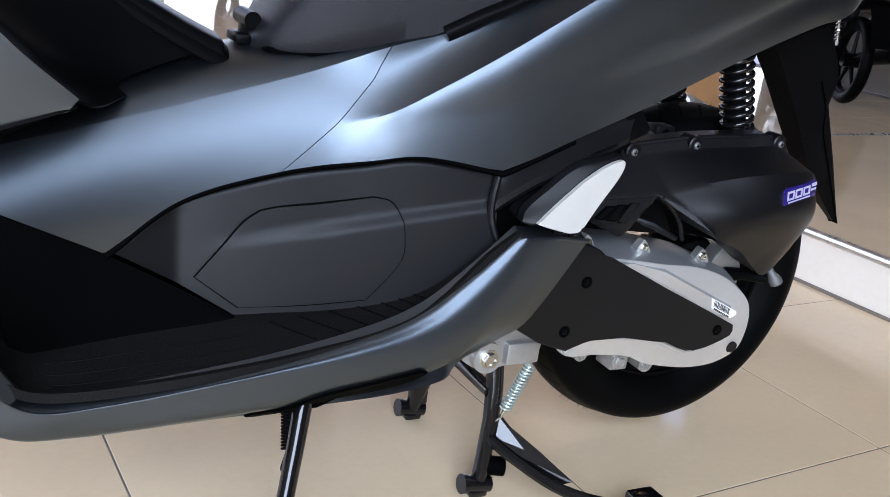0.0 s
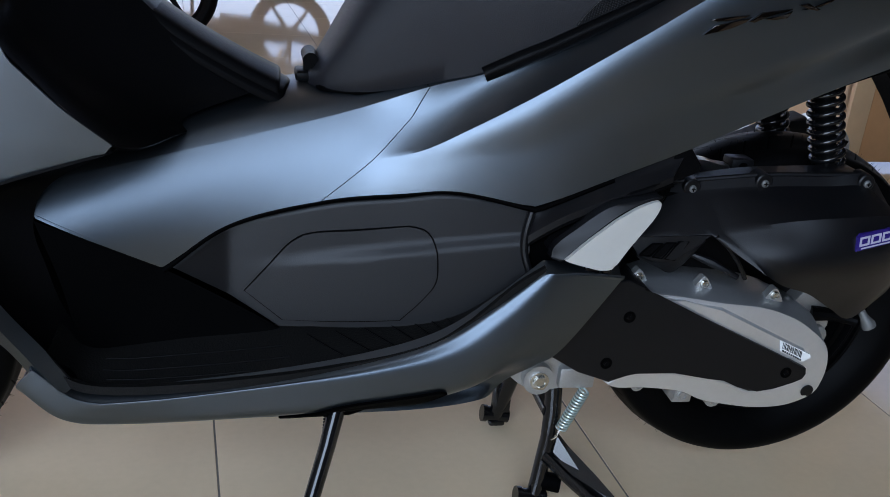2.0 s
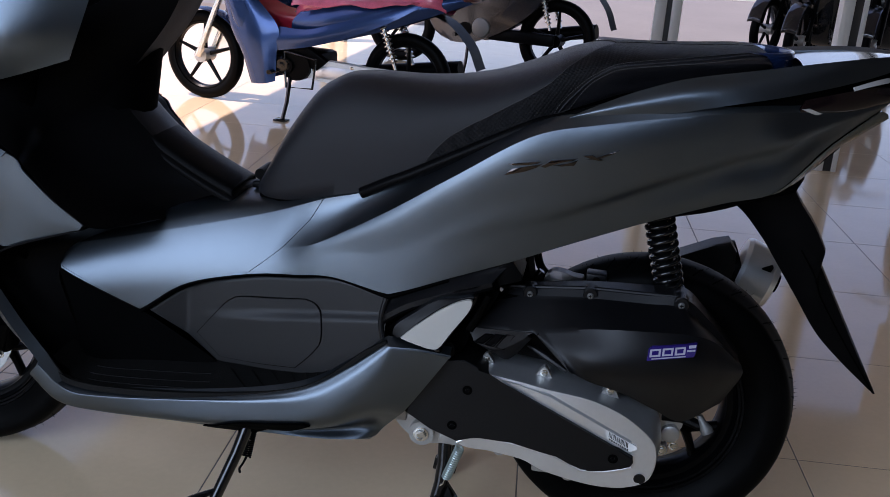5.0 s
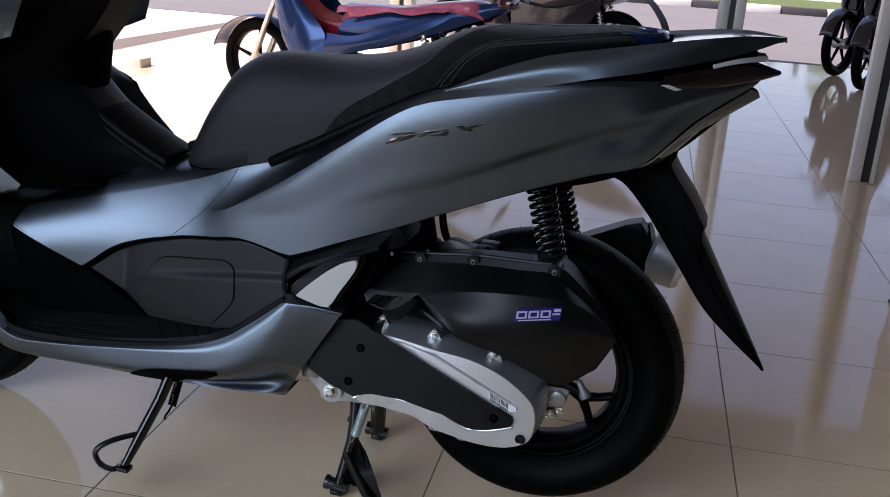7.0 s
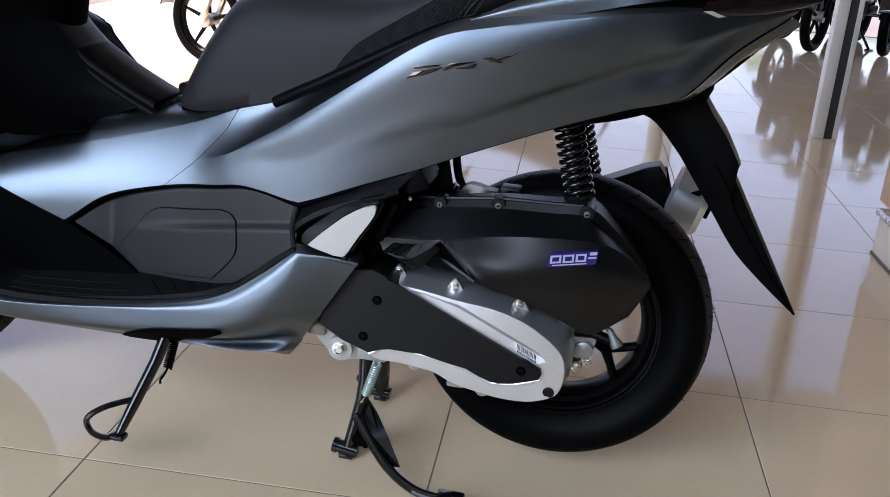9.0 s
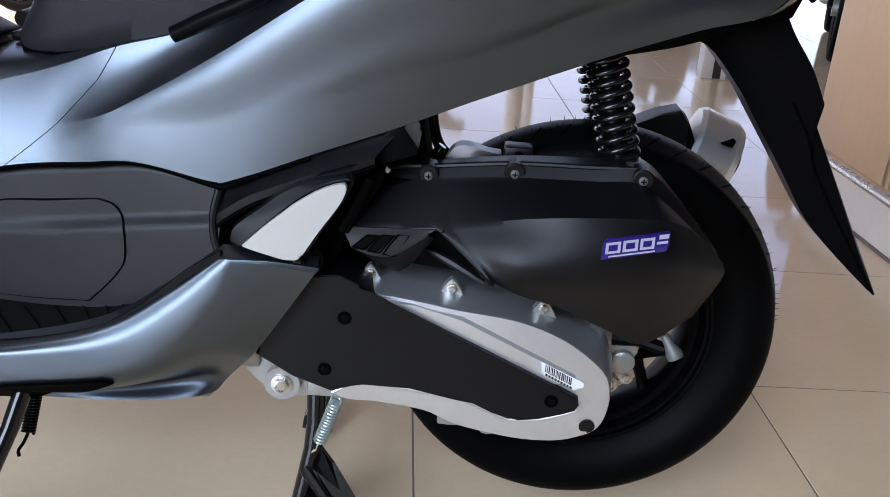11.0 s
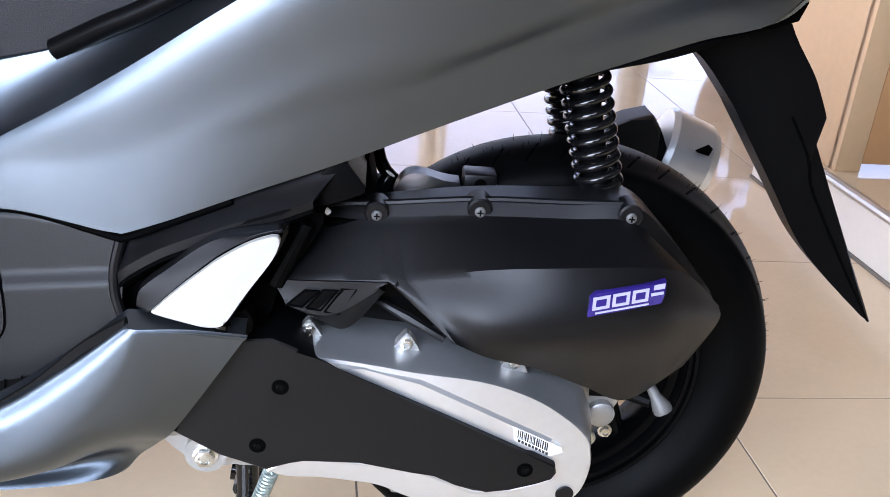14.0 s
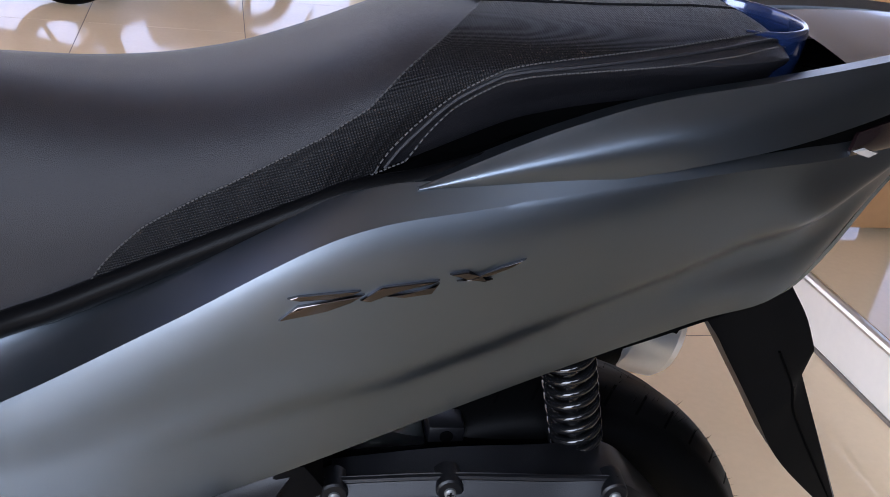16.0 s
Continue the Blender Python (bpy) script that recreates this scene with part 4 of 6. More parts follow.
# ---------- seat ----------
SX = [-0.706, -0.692, -0.650, -0.600, -0.555, -0.50, -0.43, -0.37, -0.306, -0.243, -0.19, -0.154, -0.10, -0.02, 0.055, 0.090, 0.108, 0.116]
ST = [0.618, 0.640, 0.724, 0.797, 0.823, 0.828, 0.827, 0.832, 0.845, 0.869, 0.894, 0.904, 0.908, 0.912, 0.918, 0.919, 0.912, 0.898]
SL = [0.612, 0.610, 0.611, 0.621, 0.630, 0.647, 0.686, 0.719, 0.754, 0.790, 0.812, 0.826, 0.847, 0.864, 0.874, 0.881, 0.884, 0.886]
SW = [0.030, 0.062, 0.085, 0.096, 0.101, 0.106, 0.112, 0.117, 0.122, 0.126, 0.129, 0.130, 0.131, 0.130, 0.124, 0.110, 0.088, 0.050]


def seat_point(u, v):
    """u along the seat, v from the lower edge (0) to the middle of the top (1)."""
    i = np.clip(u, 0, 1) * (len(SX) - 1)
    x, t, l, w = (np.interp(i, range(len(SX)), a) for a in (SX, ST, SL, SW))
    h = t - l
    a = v * math.pi / 2
    k = 2.9
    y = -w * max(0.0, math.cos(a)) ** (2 / k) * (1 + 0.05 * math.sin(2 * a))
    z = l + h * max(0.0, math.sin(a)) ** (2 / k)
    tuck = np.clip((x + 0.24) / 0.16, 0, 1) * max(0.0, 1 - v / 0.42)
    y *= 1 - 0.36 * tuck
    return np.array([x, y, z])


seat_rows = []
us = np.linspace(0, 1, 120)
for v in np.linspace(0, 1, 26):
    seat_rows.append([seat_point(u, v) for u in us])
for v in np.linspace(1, 0, 26)[1:]:
    seat_rows.append([seat_point(u, v) * (1, -1, 1) for u in us])
seat_rows.append([seat_point(u, 0) * (1, -0.8, 1) + (0, 0, -0.012) for u in us])
seat_rows.append([seat_point(u, 0) * (1, 0.8, 1) + (0, 0, -0.012) for u in us])
seat_rows.append(seat_rows[0])
seat_grid = np.array(seat_rows)
for it in range(6):
    seat_grid[:, 1:-1] = (seat_grid[:, :-2] + 2 * seat_grid[:, 1:-1] + seat_grid[:, 2:]) / 4
seat_bm = grid_mesh(seat_grid)
seat = part("seat", seat_bm, VINYL, bike, "dark grey vinyl dual seat with grey stitching", sharp=60)


def seat_skin(u, v, lift):
    p = seat_point(u, v)
    c = np.array([p[0], 0, np.interp(np.clip(u, 0, 1) * (len(SX) - 1), range(len(SX)), SL)])
    d = p - c
    return p + d / max(np.linalg.norm(d), 1e-6) * lift


def u_of(x):
    return float(np.interp(x, SX, range(len(SX)))) / (len(SX) - 1)


SEAM_X = [-0.400, -0.361, -0.318, -0.280, -0.242, -0.211, -0.183, -0.155, -0.128]
SEAM_V = [0.0, 0.10, 0.16, 0.20, 0.25, 0.33, 0.53, 0.71, 0.94]
REAR_X = [-0.202, -0.174, -0.151, -0.119, -0.060, 0.014, 0.091, 0.12]
REAR_UP = [0.0, 0.15, 0.27, 0.43, 0.51, 0.62, 0.75, 0.80]
REAR_LO = [-0.08, 0.02, 0.17, 0.31, 0.36, 0.44, 0.57, 0.62]


def rear_seam(x, s):
    """Height on the seat of the rear double seam: s = 0 the upper row, 1 the lower."""
    return max(0.0, float(np.interp(x, REAR_X, REAR_UP)) * (1 - s) + float(np.interp(x, REAR_X, REAR_LO)) * s)


weave = np.zeros((25, 110, 3))
for k, x in enumerate(np.linspace(-0.400, 0.106, 110)):
    hi = float(np.interp(x, SEAM_X + [-0.122], SEAM_V + [0.995]))
    lo = rear_seam(x, 0) + 0.006 if x > -0.2 else 0.0
    hi = max(hi, lo + 0.001)
    for j in range(25):
        weave[j, k] = seat_skin(u_of(x), lo + (hi - lo) * j / 24, 0.0022)
shell("woven_panel", weave, WEAVE, seat, "black woven-texture vinyl passenger seat panel", inward=0.002)
st = bmesh.new()
for lane in (("a", 0), ("b", 0), ("c", 1)):
    for side in (1, -1):
        xs = np.linspace(-0.398, -0.130, 96) if lane[0] == "a" else np.linspace(-0.205, 0.105, 104)
        f = (lambda x: float(np.interp(x, SEAM_X, SEAM_V))) if lane[0] == "a" else (lambda x: rear_seam(x, lane[1]))
        for x0, x1 in zip(xs[::1][:-1], xs[1:]):
            p = seat_skin(u_of(x0), f(x0), 0.0032) * (1, side, 1)
            q = seat_skin(u_of(x0 + (x1 - x0) * 0.66), f(x0 + (x1 - x0) * 0.66), 0.0032) * (1, side, 1)
            d = Vector(q) - Vector(p)
            n = Vector((0, -side * 0.5, 0.8)).cross(d).normalized() * 0.0007
            up = d.cross(n).normalized() * 0.0007
            vs = [st.verts.new(Vector(a) + b) for a in (p, q) for b in (n, up, -n)]
            for fc in ((0, 1, 4, 3), (1, 2, 5, 4)):
                st.faces.new([vs[i] for i in fc])
tagged(part("stitching", st, THREAD, seat, "grey contrast stitching"), kind="stuff")
for side in (1, -1):
    part("seat_piping", tube([seat_skin(u_of(x), rear_seam(x, 0.5), 0.0010) * (1, side, 1) for x in np.linspace(-0.195, 0.105, 40)], 0.0016, 6), VINYL, seat)
# black rail under the seat edge
for side in (1, -1):
    part("seat_rail", tube([(x, side * y, z) for x, y, z in curve([(-0.500, -0.106, 0.645), (-0.452, -0.114, 0.671), (-0.421, -0.117, 0.686), (-0.342, -0.122, 0.729), (-0.264, -0.126, 0.771), (-0.217, -0.129, 0.794), (-0.165, -0.133, 0.810), (-0.09, -0.136, 0.838)], 50)], 0.0100, 14), SATIN, bike, "satin black rail under the seat edge")
part("seat_base", grid_mesh(np.array([[seat_point(u, 0) * (1, s, 1) + (0, 0, d) for u in us[4:-4]] for s, d in ((0.97, 0.001), (0.9, -0.02), (-0.9, -0.02), (-0.97, 0.001))])), DEEP, bike)
part("seat_hinge", merge(box((-0.722, -0.022, 0.606), (-0.690, 0.022, 0.618), 0.004), tube([(-0.704, -0.026, 0.634), (-0.704, 0.026, 0.634)], 0.010, 14), box((-0.712, -0.010, 0.612), (-0.694, 0.010, 0.636), 0.003)), SATIN, bike, "black seat hinge")

# ---------- tail ----------
G_LO = [(-0.176, -0.156, 0.8105), (-0.113, -0.161, 0.8205), (-0.034, -0.161, 0.832), (0.054, -0.157, 0.853), (0.125, -0.136, 0.867), (0.205, -0.102, 0.885), (0.275, -0.058, 0.903), (0.330, -0.006, 0.922)]
G_UP = [(-0.175, -0.155, 0.8135), (-0.125, -0.152, 0.839), (-0.075, -0.147, 0.861), (-0.010, -0.138, 0.882), (0.090, -0.124, 0.901), (0.190, -0.098, 0.918), (0.268, -0.060, 0.927), (0.330, -0.005, 0.9255)]
G_MD = [(a[0] * 0.4 + b[0] * 0.6, (a[1] - 0.001) * w + (a[1] * 0.45 + b[1] * 0.55) * (1 - w), a[2] * 0.4 + b[2] * 0.6) for a, b, w in zip(G_LO, G_UP, (1.0, 1.0, 0.95, 0.7, 0.6, 1.0, 1.0, 1.0))]
G_IN = [(x, y + 0.022, z - 0.004) for x, y, z in G_UP]
G_BK = [(x, y + 0.020, z - 0.002) for x, y, z in G_LO]
shell("grab_rail", surface([G_BK, G_LO, G_MD, G_UP, G_IN], 70, 25, None, (1, 3)), PAINT, bike, "matte blue-grey grab rail", sharp=40)
# near-black sheet painted in for the shade under the grab rail
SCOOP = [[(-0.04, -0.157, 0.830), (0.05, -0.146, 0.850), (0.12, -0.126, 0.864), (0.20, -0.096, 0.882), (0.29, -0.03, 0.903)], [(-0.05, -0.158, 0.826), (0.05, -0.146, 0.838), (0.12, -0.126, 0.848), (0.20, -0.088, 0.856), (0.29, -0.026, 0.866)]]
shell("grab_gap_shade", surface(SCOOP, 24, 5), DEEP, bike)
part("tail_top", grid_mesh(surface([[(0.150, -0.106, 0.904), (0.2, -0.092, 0.914), (0.27, -0.055, 0.923), (0.326, -0.005, 0.923)], [(0.158, 0, 0.906), (0.2, 0, 0.914), (0.27, 0, 0.924), (0.328, 0, 0.925)], [(0.150, 0.106, 0.904), (0.2, 0.092, 0.914), (0.27, 0.055, 0.923), (0.326, 0.005, 0.923)]], 30, 15)), TAILGLOSS, bike, "gloss dark tail top panel")
cup = [[(0.085 + 0.062 * k * math.cos(a), 0.062 * k * math.sin(a), z) for a in np.radians(np.linspace(-100, 100, 15))] for k, z in ((0.96, 0.872), (1.03, 0.890), (1.06, 0.910), (1.04, 0.9175), (0.98, 0.918), (0.95, 0.910), (0.86, 0.888), (0.60, 0.880))]
part("seat_stop", grid_mesh(surface(cup, 40, 29)), BLUE, bike, "gloss blue-black cup behind the seat")
part("tail_well", box((0.06, -0.10, 0.862), (0.17, 0.10, 0.878), 0.004), DEEP, bike)
LT = [[(0.156, -0.114, 0.862), (0.215, -0.090, 0.876), (0.272, -0.050, 0.882), (0.322, 0, 0.872)], [(0.150, -0.120, 0.848), (0.222, -0.084, 0.852), (0.288, -0.036, 0.862), (0.328, 0, 0.870)], [(0.160, -0.108, 0.842), (0.222, -0.076, 0.845), (0.282, -0.030, 0.856), (0.318, 0, 0.866)]]
shell("tail_lamp", surface(LT, 30, 15), SMOKE, bike, "smoked red tail lamp lens")
shell("brake_light", surface([[(0.236, -0.077, 0.877), (0.270, -0.052, 0.880), (0.306, -0.014, 0.876)], [(0.240, -0.077, 0.864), (0.276, -0.049, 0.868), (0.312, -0.014, 0.870)]], 16, 5), REDLENS, bike, "dark red brake light")
shell("indicator_lens", surface([[(0.226, -0.090, 0.884), (0.262, -0.064, 0.893), (0.302, -0.020, 0.897)], [(0.228, -0.092, 0.879), (0.266, -0.066, 0.887), (0.308, -0.020, 0.890)]], 16, 5), CLEARLENS, bike, "clear indicator lens")
shell("lamp_corner", surface([[(0.154, -0.1235, 0.8495), (0.166, -0.118, 0.8505)], [(0.178, -0.109, 0.8405), (0.190, -0.102, 0.842)]], 6, 4), CLEARLENS, bike, "small clear corner of the tail lamp")
STRIP = [(0.118, -0.116, 0.7135), (0.150, -0.106, 0.7265), (0.180, -0.094, 0.7565), (0.214, -0.073, 0.7905), (0.250, -0.048, 0.8165), (0.288, -0.019, 0.8415)]
shell("lamp_strip", surface([STRIP, [(x + 0.010, y * 0.78, z - 0.004) for x, y, z in STRIP], [(x + 0.014, y * 0.52, z - 0.010) for x, y, z in STRIP]], 30, 9), SMOKECLEAR, bike, "clear lamp strip under the tail")
UND = [[(-0.05, -0.140, 0.660), (0.05, -0.126, 0.692), (0.13, -0.104, 0.714), (0.18, -0.080, 0.748), (0.25, -0.035, 0.806), (0.284, -0.010, 0.832)], [(-0.05, -0.10, 0.656), (0.05, -0.09, 0.676), (0.12, -0.07, 0.700), (0.18, -0.05, 0.732), (0.25, -0.02, 0.796), (0.280, -0.006, 0.826)], [(-0.05, 0, 0.650), (0.05, 0, 0.668), (0.12, 0, 0.696), (0.18, 0, 0.728), (0.25, 0, 0.792), (0.280, 0, 0.824)]]
shell("tail_underside", surface(UND, 30, 11), DEEP, bike, "black under-tail tray")
part("engine_top", box((-0.31, -0.06, 0.42), (-0.10, 0.06, 0.495), 0.02), DEEP, bike, "dark engine top under the seat")
part("tail_core", box((-0.05, -0.08, 0.70), (0.19, 0.08, 0.86), 0.03), DEEP, bike)

# rear number-plate mudguard
FF = curve([(0.060, 0.672), (0.104, 0.665), (0.150, 0.618), (0.174, 0.586), (0.222, 0.520), (0.266, 0.459), (0.314, 0.412), (0.374, 0.361)], 30)
FR = curve([(0.170, 0.740), (0.196, 0.694), (0.226, 0.655), (0.246, 0.622), (0.254, 0.608), (0.248, 0.590), (0.316, 0.474), (0.386, 0.355)], 30, (4, 5))
FW = np.interp(np.linspace(0, 1, 30), [0, 0.3, 0.52, 0.62, 0.85, 1], [0.056, 0.054, 0.048, 0.044, 0.026, 0.010])
fg = np.zeros((30, 8, 3))
for i in range(30):
    (fx, fz), (rx, rz), w = FF[i], FR[i], FW[i]
    mx, mz = fx * 0.45 + rx * 0.55, fz * 0.45 + rz * 0.55
    fg[i] = [(fx, 0.02 - w * 0.5, fz), (mx, 0.02 - w * 0.95, mz), (rx - 0.004, 0.02 - w, rz), (rx, 0.02 - w * 0.6, rz), (rx, 0.02 + w * 0.6, rz), (rx - 0.004, 0.02 + w, rz), (mx, 0.02 + w * 0.95, mz), (fx, 0.02 + w * 0.5, fz)]
fender_bm = grid_mesh(fg, close_u=True)
fender = part("rear_mudguard", fender_bm, SATIN, bike, "long pointed black plastic rear mudguard", sharp=25)
part("mudguard_groove", tube([(x * 0.55 + a * 0.45, 0.02 - w * 0.97 - 0.0005, z * 0.55 + b * 0.45) for (x, z), (a, b), w in zip(FR[12:], FF[12:], FW[12:])], 0.0013, 6), DEEP, fender)

# ---------- rear suspension ----------
for s in (-1, 1):
    lo_p, hi_p = Vector((0.013, s * 0.076, 0.524)), Vector((-0.0366, s * 0.074, 0.706))
    d = (hi_p - lo_p).normalized()
    sh = part("shock_absorber", merge(tube([lo_p - d * 0.05, hi_p], 0.013, 14), tube([lo_p - d * 0.012, lo_p + d * 0.004], 0.027, 18), tube([lo_p - d * 0.06, lo_p - d * 0.02], 0.017, 14)), GLOSS, bike, "black rear shock absorber")
    part("coil_spring", coil(lo_p + d * 0.004, hi_p - d * 0.008, 0.0212, 0.0042, 13.5, 14, 44), GLOSS, sh, "gloss black coil spring")

# ---------- exhaust ----------
MA, MB = Vector((-0.20, 0.232, 0.355)), Vector((0.166, 0.245, 0.474))
md, mc = (MB - MA).normalized(), Vector((0.93, -0.10, -0.26)).normalized()
muf = part("muffler", tube([MA, MA + md * 0.05, MA + md * 0.2, MB - md * 0.02, MB], [0.040, 0.054, 0.058, 0.058, 0.056], 28), SATIN, bike, "satin black muffler")
part("heat_shield", plate([(-0.06, 0.455), (0.02, 0.492), (0.105, 0.532), (0.134, 0.540), (0.148, 0.522), (0.150, 0.470), (0.02, 0.425), (-0.05, 0.415)], 0.235, 0.186, 0.010, 3), PLASTIC, muf, "angular black muffler heat shield")
part("end_cap", tube([MB - mc * 0.006, MB + mc * 0.002, MB + mc * 0.055, MB + mc * 0.066, MB + mc * 0.068], [0.060, 0.064, 0.059, 0.051, 0.030], 22), SILVER, muf, "silver muffler end cap", sharp=25)
# near-black triangle paints the notch's shaded side; nothing is cut
part("cap_notch_shade", plate([(MB.x + 0.030, MB.z + 0.024), (MB.x + 0.050, MB.z + 0.030), (MB.x + 0.046, MB.z + 0.020)], MB.y - 0.045, MB.y - 0.0655, 0.001), DEEP, muf, "small near-black patch painting the shaded side of the end cap notch")
part("outlet", tube([MB + mc * 0.066, MB + mc * 0.076], 0.018, 16), DEEP, muf)
part("exhaust_pipe", tube(curve([(-0.42, 0.05, 0.22), (-0.35, 0.15, 0.22), (-0.28, 0.20, 0.27), MA], 20), 0.017, 12), CAST, bike)

# ---------- air cleaner and belt case ----------
FL = [(-0.290, -0.106, 0.506), (-0.216, -0.117, 0.519), (-0.192, -0.120, 0.523), (-0.114, -0.128, 0.534), (-0.028, -0.135, 0.539), (0.030, -0.140, 0.543), (0.072, -0.130, 0.510), (0.128, -0.118, 0.450)]
SHL = [(-0.292, -0.114, 0.497), (-0.214, -0.125, 0.510), (-0.190, -0.128, 0.513), (-0.114, -0.136, 0.523), (-0.028, -0.142, 0.528), (0.026, -0.148, 0.531), (0.066, -0.140, 0.502), (0.130, -0.128, 0.444)]
CRL = [(-0.294, -0.158, 0.456), (-0.197, -0.174, 0.470), (-0.180, -0.176, 0.472), (-0.112, -0.193, 0.494), (-0.036, -0.208, 0.508), (0.040, -0.198, 0.508), (0.084, -0.174, 0.490), (0.132, -0.141, 0.444)]
LOL = [(-0.2935, -0.159, 0.4545), (-0.196, -0.1745, 0.4685), (-0.158, -0.197, 0.455), (-0.100, -0.221, 0.452), (-0.026, -0.223, 0.450), (0.045, -0.209, 0.446), (0.094, -0.176, 0.430), (0.135, -0.139, 0.424)]
BTL = [(-0.293, -0.158, 0.453), (-0.195, -0.1735, 0.467), (-0.134, -0.219, 0.432), (-0.100, -0.209, 0.413), (-0.050, -0.193, 0.394), (0.004, -0.170, 0.362), (0.054, -0.152, 0.338), (0.110, -0.138, 0.372)]
BKL = [(x, -0.105, z + 0.004) for x, y, z in BTL]
BKT = [(x, -0.085, z) for x, y, z in FL]
air_grid = surface([BKT, FL, SHL, CRL, LOL, BTL, BKL], 85, 49, {k: (1, 2) for k in range(7)}, (1, 2, 3, 5))
air = shell("air_cleaner_cover", air_grid, PLASTIC, bike, "grained black air cleaner cover", both=False, sharp=24)[0]
part("air_cleaner_box", plate([(-0.26, 0.505), (-0.11, 0.520), (0.02, 0.525), (0.06, 0.50), (0.11, 0.43), (0.10, 0.40), (0.05, 0.37), (0.0, 0.375), (-0.12, 0.41), (-0.25, 0.42)], -0.05, -0.125, 0.006), DEEP, bike, "black air cleaner box")
part("flange_rib", tube([tuple(p) for p in curve([(-0.262, -0.112, 0.517), (-0.205, -0.116, 0.5225), (-0.114, -0.125, 0.5355), (-0.028, -0.132, 0.5405), (0.030, -0.137, 0.5445)], 40)], 0.0035, 8), PLASTIC, air)
for x, y, z in ((-0.210, -0.124, 0.514), (-0.114, -0.133, 0.527), (0.026, -0.146, 0.535)):
    part("cover_boss", tube([(x, y + 0.022, z + 0.001), (x, y - 0.001, z + 0.001), (x, y - 0.0025, z + 0.001)], [0.0125, 0.0118, 0.0100], 20), PLASTIC, air)
    screw = part("cover_screw", tube([(x, y - 0.0015, z), (x, y - 0.0045, z), (x, y - 0.0060, z)], [0.0052, 0.0050, 0.0034], 16), DULLGREY, air, "small steel cross-head screw")
    part("screw_cross", merge(box((x - 0.0030, y - 0.0063, z - 0.0007), (x + 0.0030, y - 0.0050, z + 0.0007)), box((x - 0.0007, y - 0.0064, z - 0.0030), (x + 0.0007, y - 0.0050, z + 0.0030))), DEEP, screw)
# intake duct with three slots, and the recess beside it
DUCT = [[(-0.302, -0.157, 0.457), (-0.268, -0.165, 0.4615), (-0.230, -0.170, 0.4655), (-0.196, -0.1735, 0.468)], [(-0.290, -0.166, 0.438), (-0.262, -0.170, 0.431), (-0.238, -0.172, 0.436), (-0.204, -0.174, 0.462)], [(-0.282, -0.158, 0.431), (-0.256, -0.160, 0.420), (-0.232, -0.160, 0.414), (-0.200, -0.162, 0.455)], [(-0.282, -0.120, 0.433), (-0.256, -0.120, 0.422), (-0.232, -0.120, 0.418), (-0.200, -0.120, 0.455)]]
duct = shell("intake_duct", surface(DUCT, 30, 25, None, (1, 2)), PLASTIC, bike, "black intake duct with three slots", both=False)[0]
for k in range(3):
    x, zb, zt = -0.288 + 0.0172 * k, 0.4385 - 0.0024 * k, 0.4535 + 0.0022 * k
    part("slot", plate([(x, zb), (x + 0.0135, zb - 0.0015), (x + 0.0290, zt + 0.001), (x + 0.0155, zt)], -0.160, -0.1722 - 0.0005 * k, 0.0015), SATIN, duct, "dark recessed slot")
    part("slot_rim", tube([(x, -0.1722 - 0.0005 * k, zb), (x + 0.0135, -0.1726 - 0.0005 * k, zb - 0.0015), (x + 0.0290, -0.1728 - 0.0005 * k, zt + 0.001), (x + 0.0155, -0.1722 - 0.0005 * k, zt), (x, -0.1722 - 0.0005 * k, zb)], 0.0011, 6), DEEP, duct)
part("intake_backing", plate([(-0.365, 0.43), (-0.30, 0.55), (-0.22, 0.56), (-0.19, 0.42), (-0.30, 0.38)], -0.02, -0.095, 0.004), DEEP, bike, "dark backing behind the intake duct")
part("recess_floor", plate([(-0.236, 0.408), (-0.198, 0.470), (-0.165, 0.470), (-0.120, 0.398)], -0.10, -0.132, 0.003), SATIN, bike)
part("recess_ridge", tube([(-0.205, -0.134, 0.428), (-0.175, -0.150, 0.420), (-0.138, -0.160, 0.403)], [0.003, 0.006, 0.004], 8), PLASTIC, bike)
part("recess_edge", tube([tuple(p) for p in curve([(-0.190, -0.176, 0.468), (-0.170, -0.176, 0.452), (-0.150, -0.174, 0.430), (-0.128, -0.162, 0.402)], 20)], 0.003, 8), PLASTIC, bike)
# little bracket, clear cover and hose above the case
clip = part("clip_bracket", merge(box((-0.124, -0.060, 0.512), (-0.090, -0.030, 0.536), 0.003), box((-0.128, -0.056, 0.505), (-0.084, -0.034, 0.514), 0.002)), PLASTIC, bike, "small black cable clip with a round hole")
part("clip_hole", tube([(-0.107, -0.061, 0.526), (-0.107, -0.0585, 0.526)], 0.0062, 14), DEEP, clip)
bre = part("breather_cover", plate(smooth_outline([(-0.195, 0.500), (-0.193, 0.514), (-0.187, 0.527), (-0.177, 0.534), (-0.162, 0.5335), (-0.145, 0.529), (-0.127, 0.527), (-0.125, 0.500)], 40, (6, 7)), -0.040, -0.062, 0.003), CLEARPLASTIC, bike, "clear plastic breather cover")
part("cover_inner", box((-0.182, -0.055, 0.500), (-0.135, -0.046, 0.514), 0.002), PLASTIC, bre)
part("breather_stub", tube([(-0.205, -0.055, 0.505), (-0.203, -0.055, 0.522), (-0.198, -0.055, 0.530)], [0.008, 0.007, 0.0055], 12), GLOSS, bike, "small gloss black breather stub")
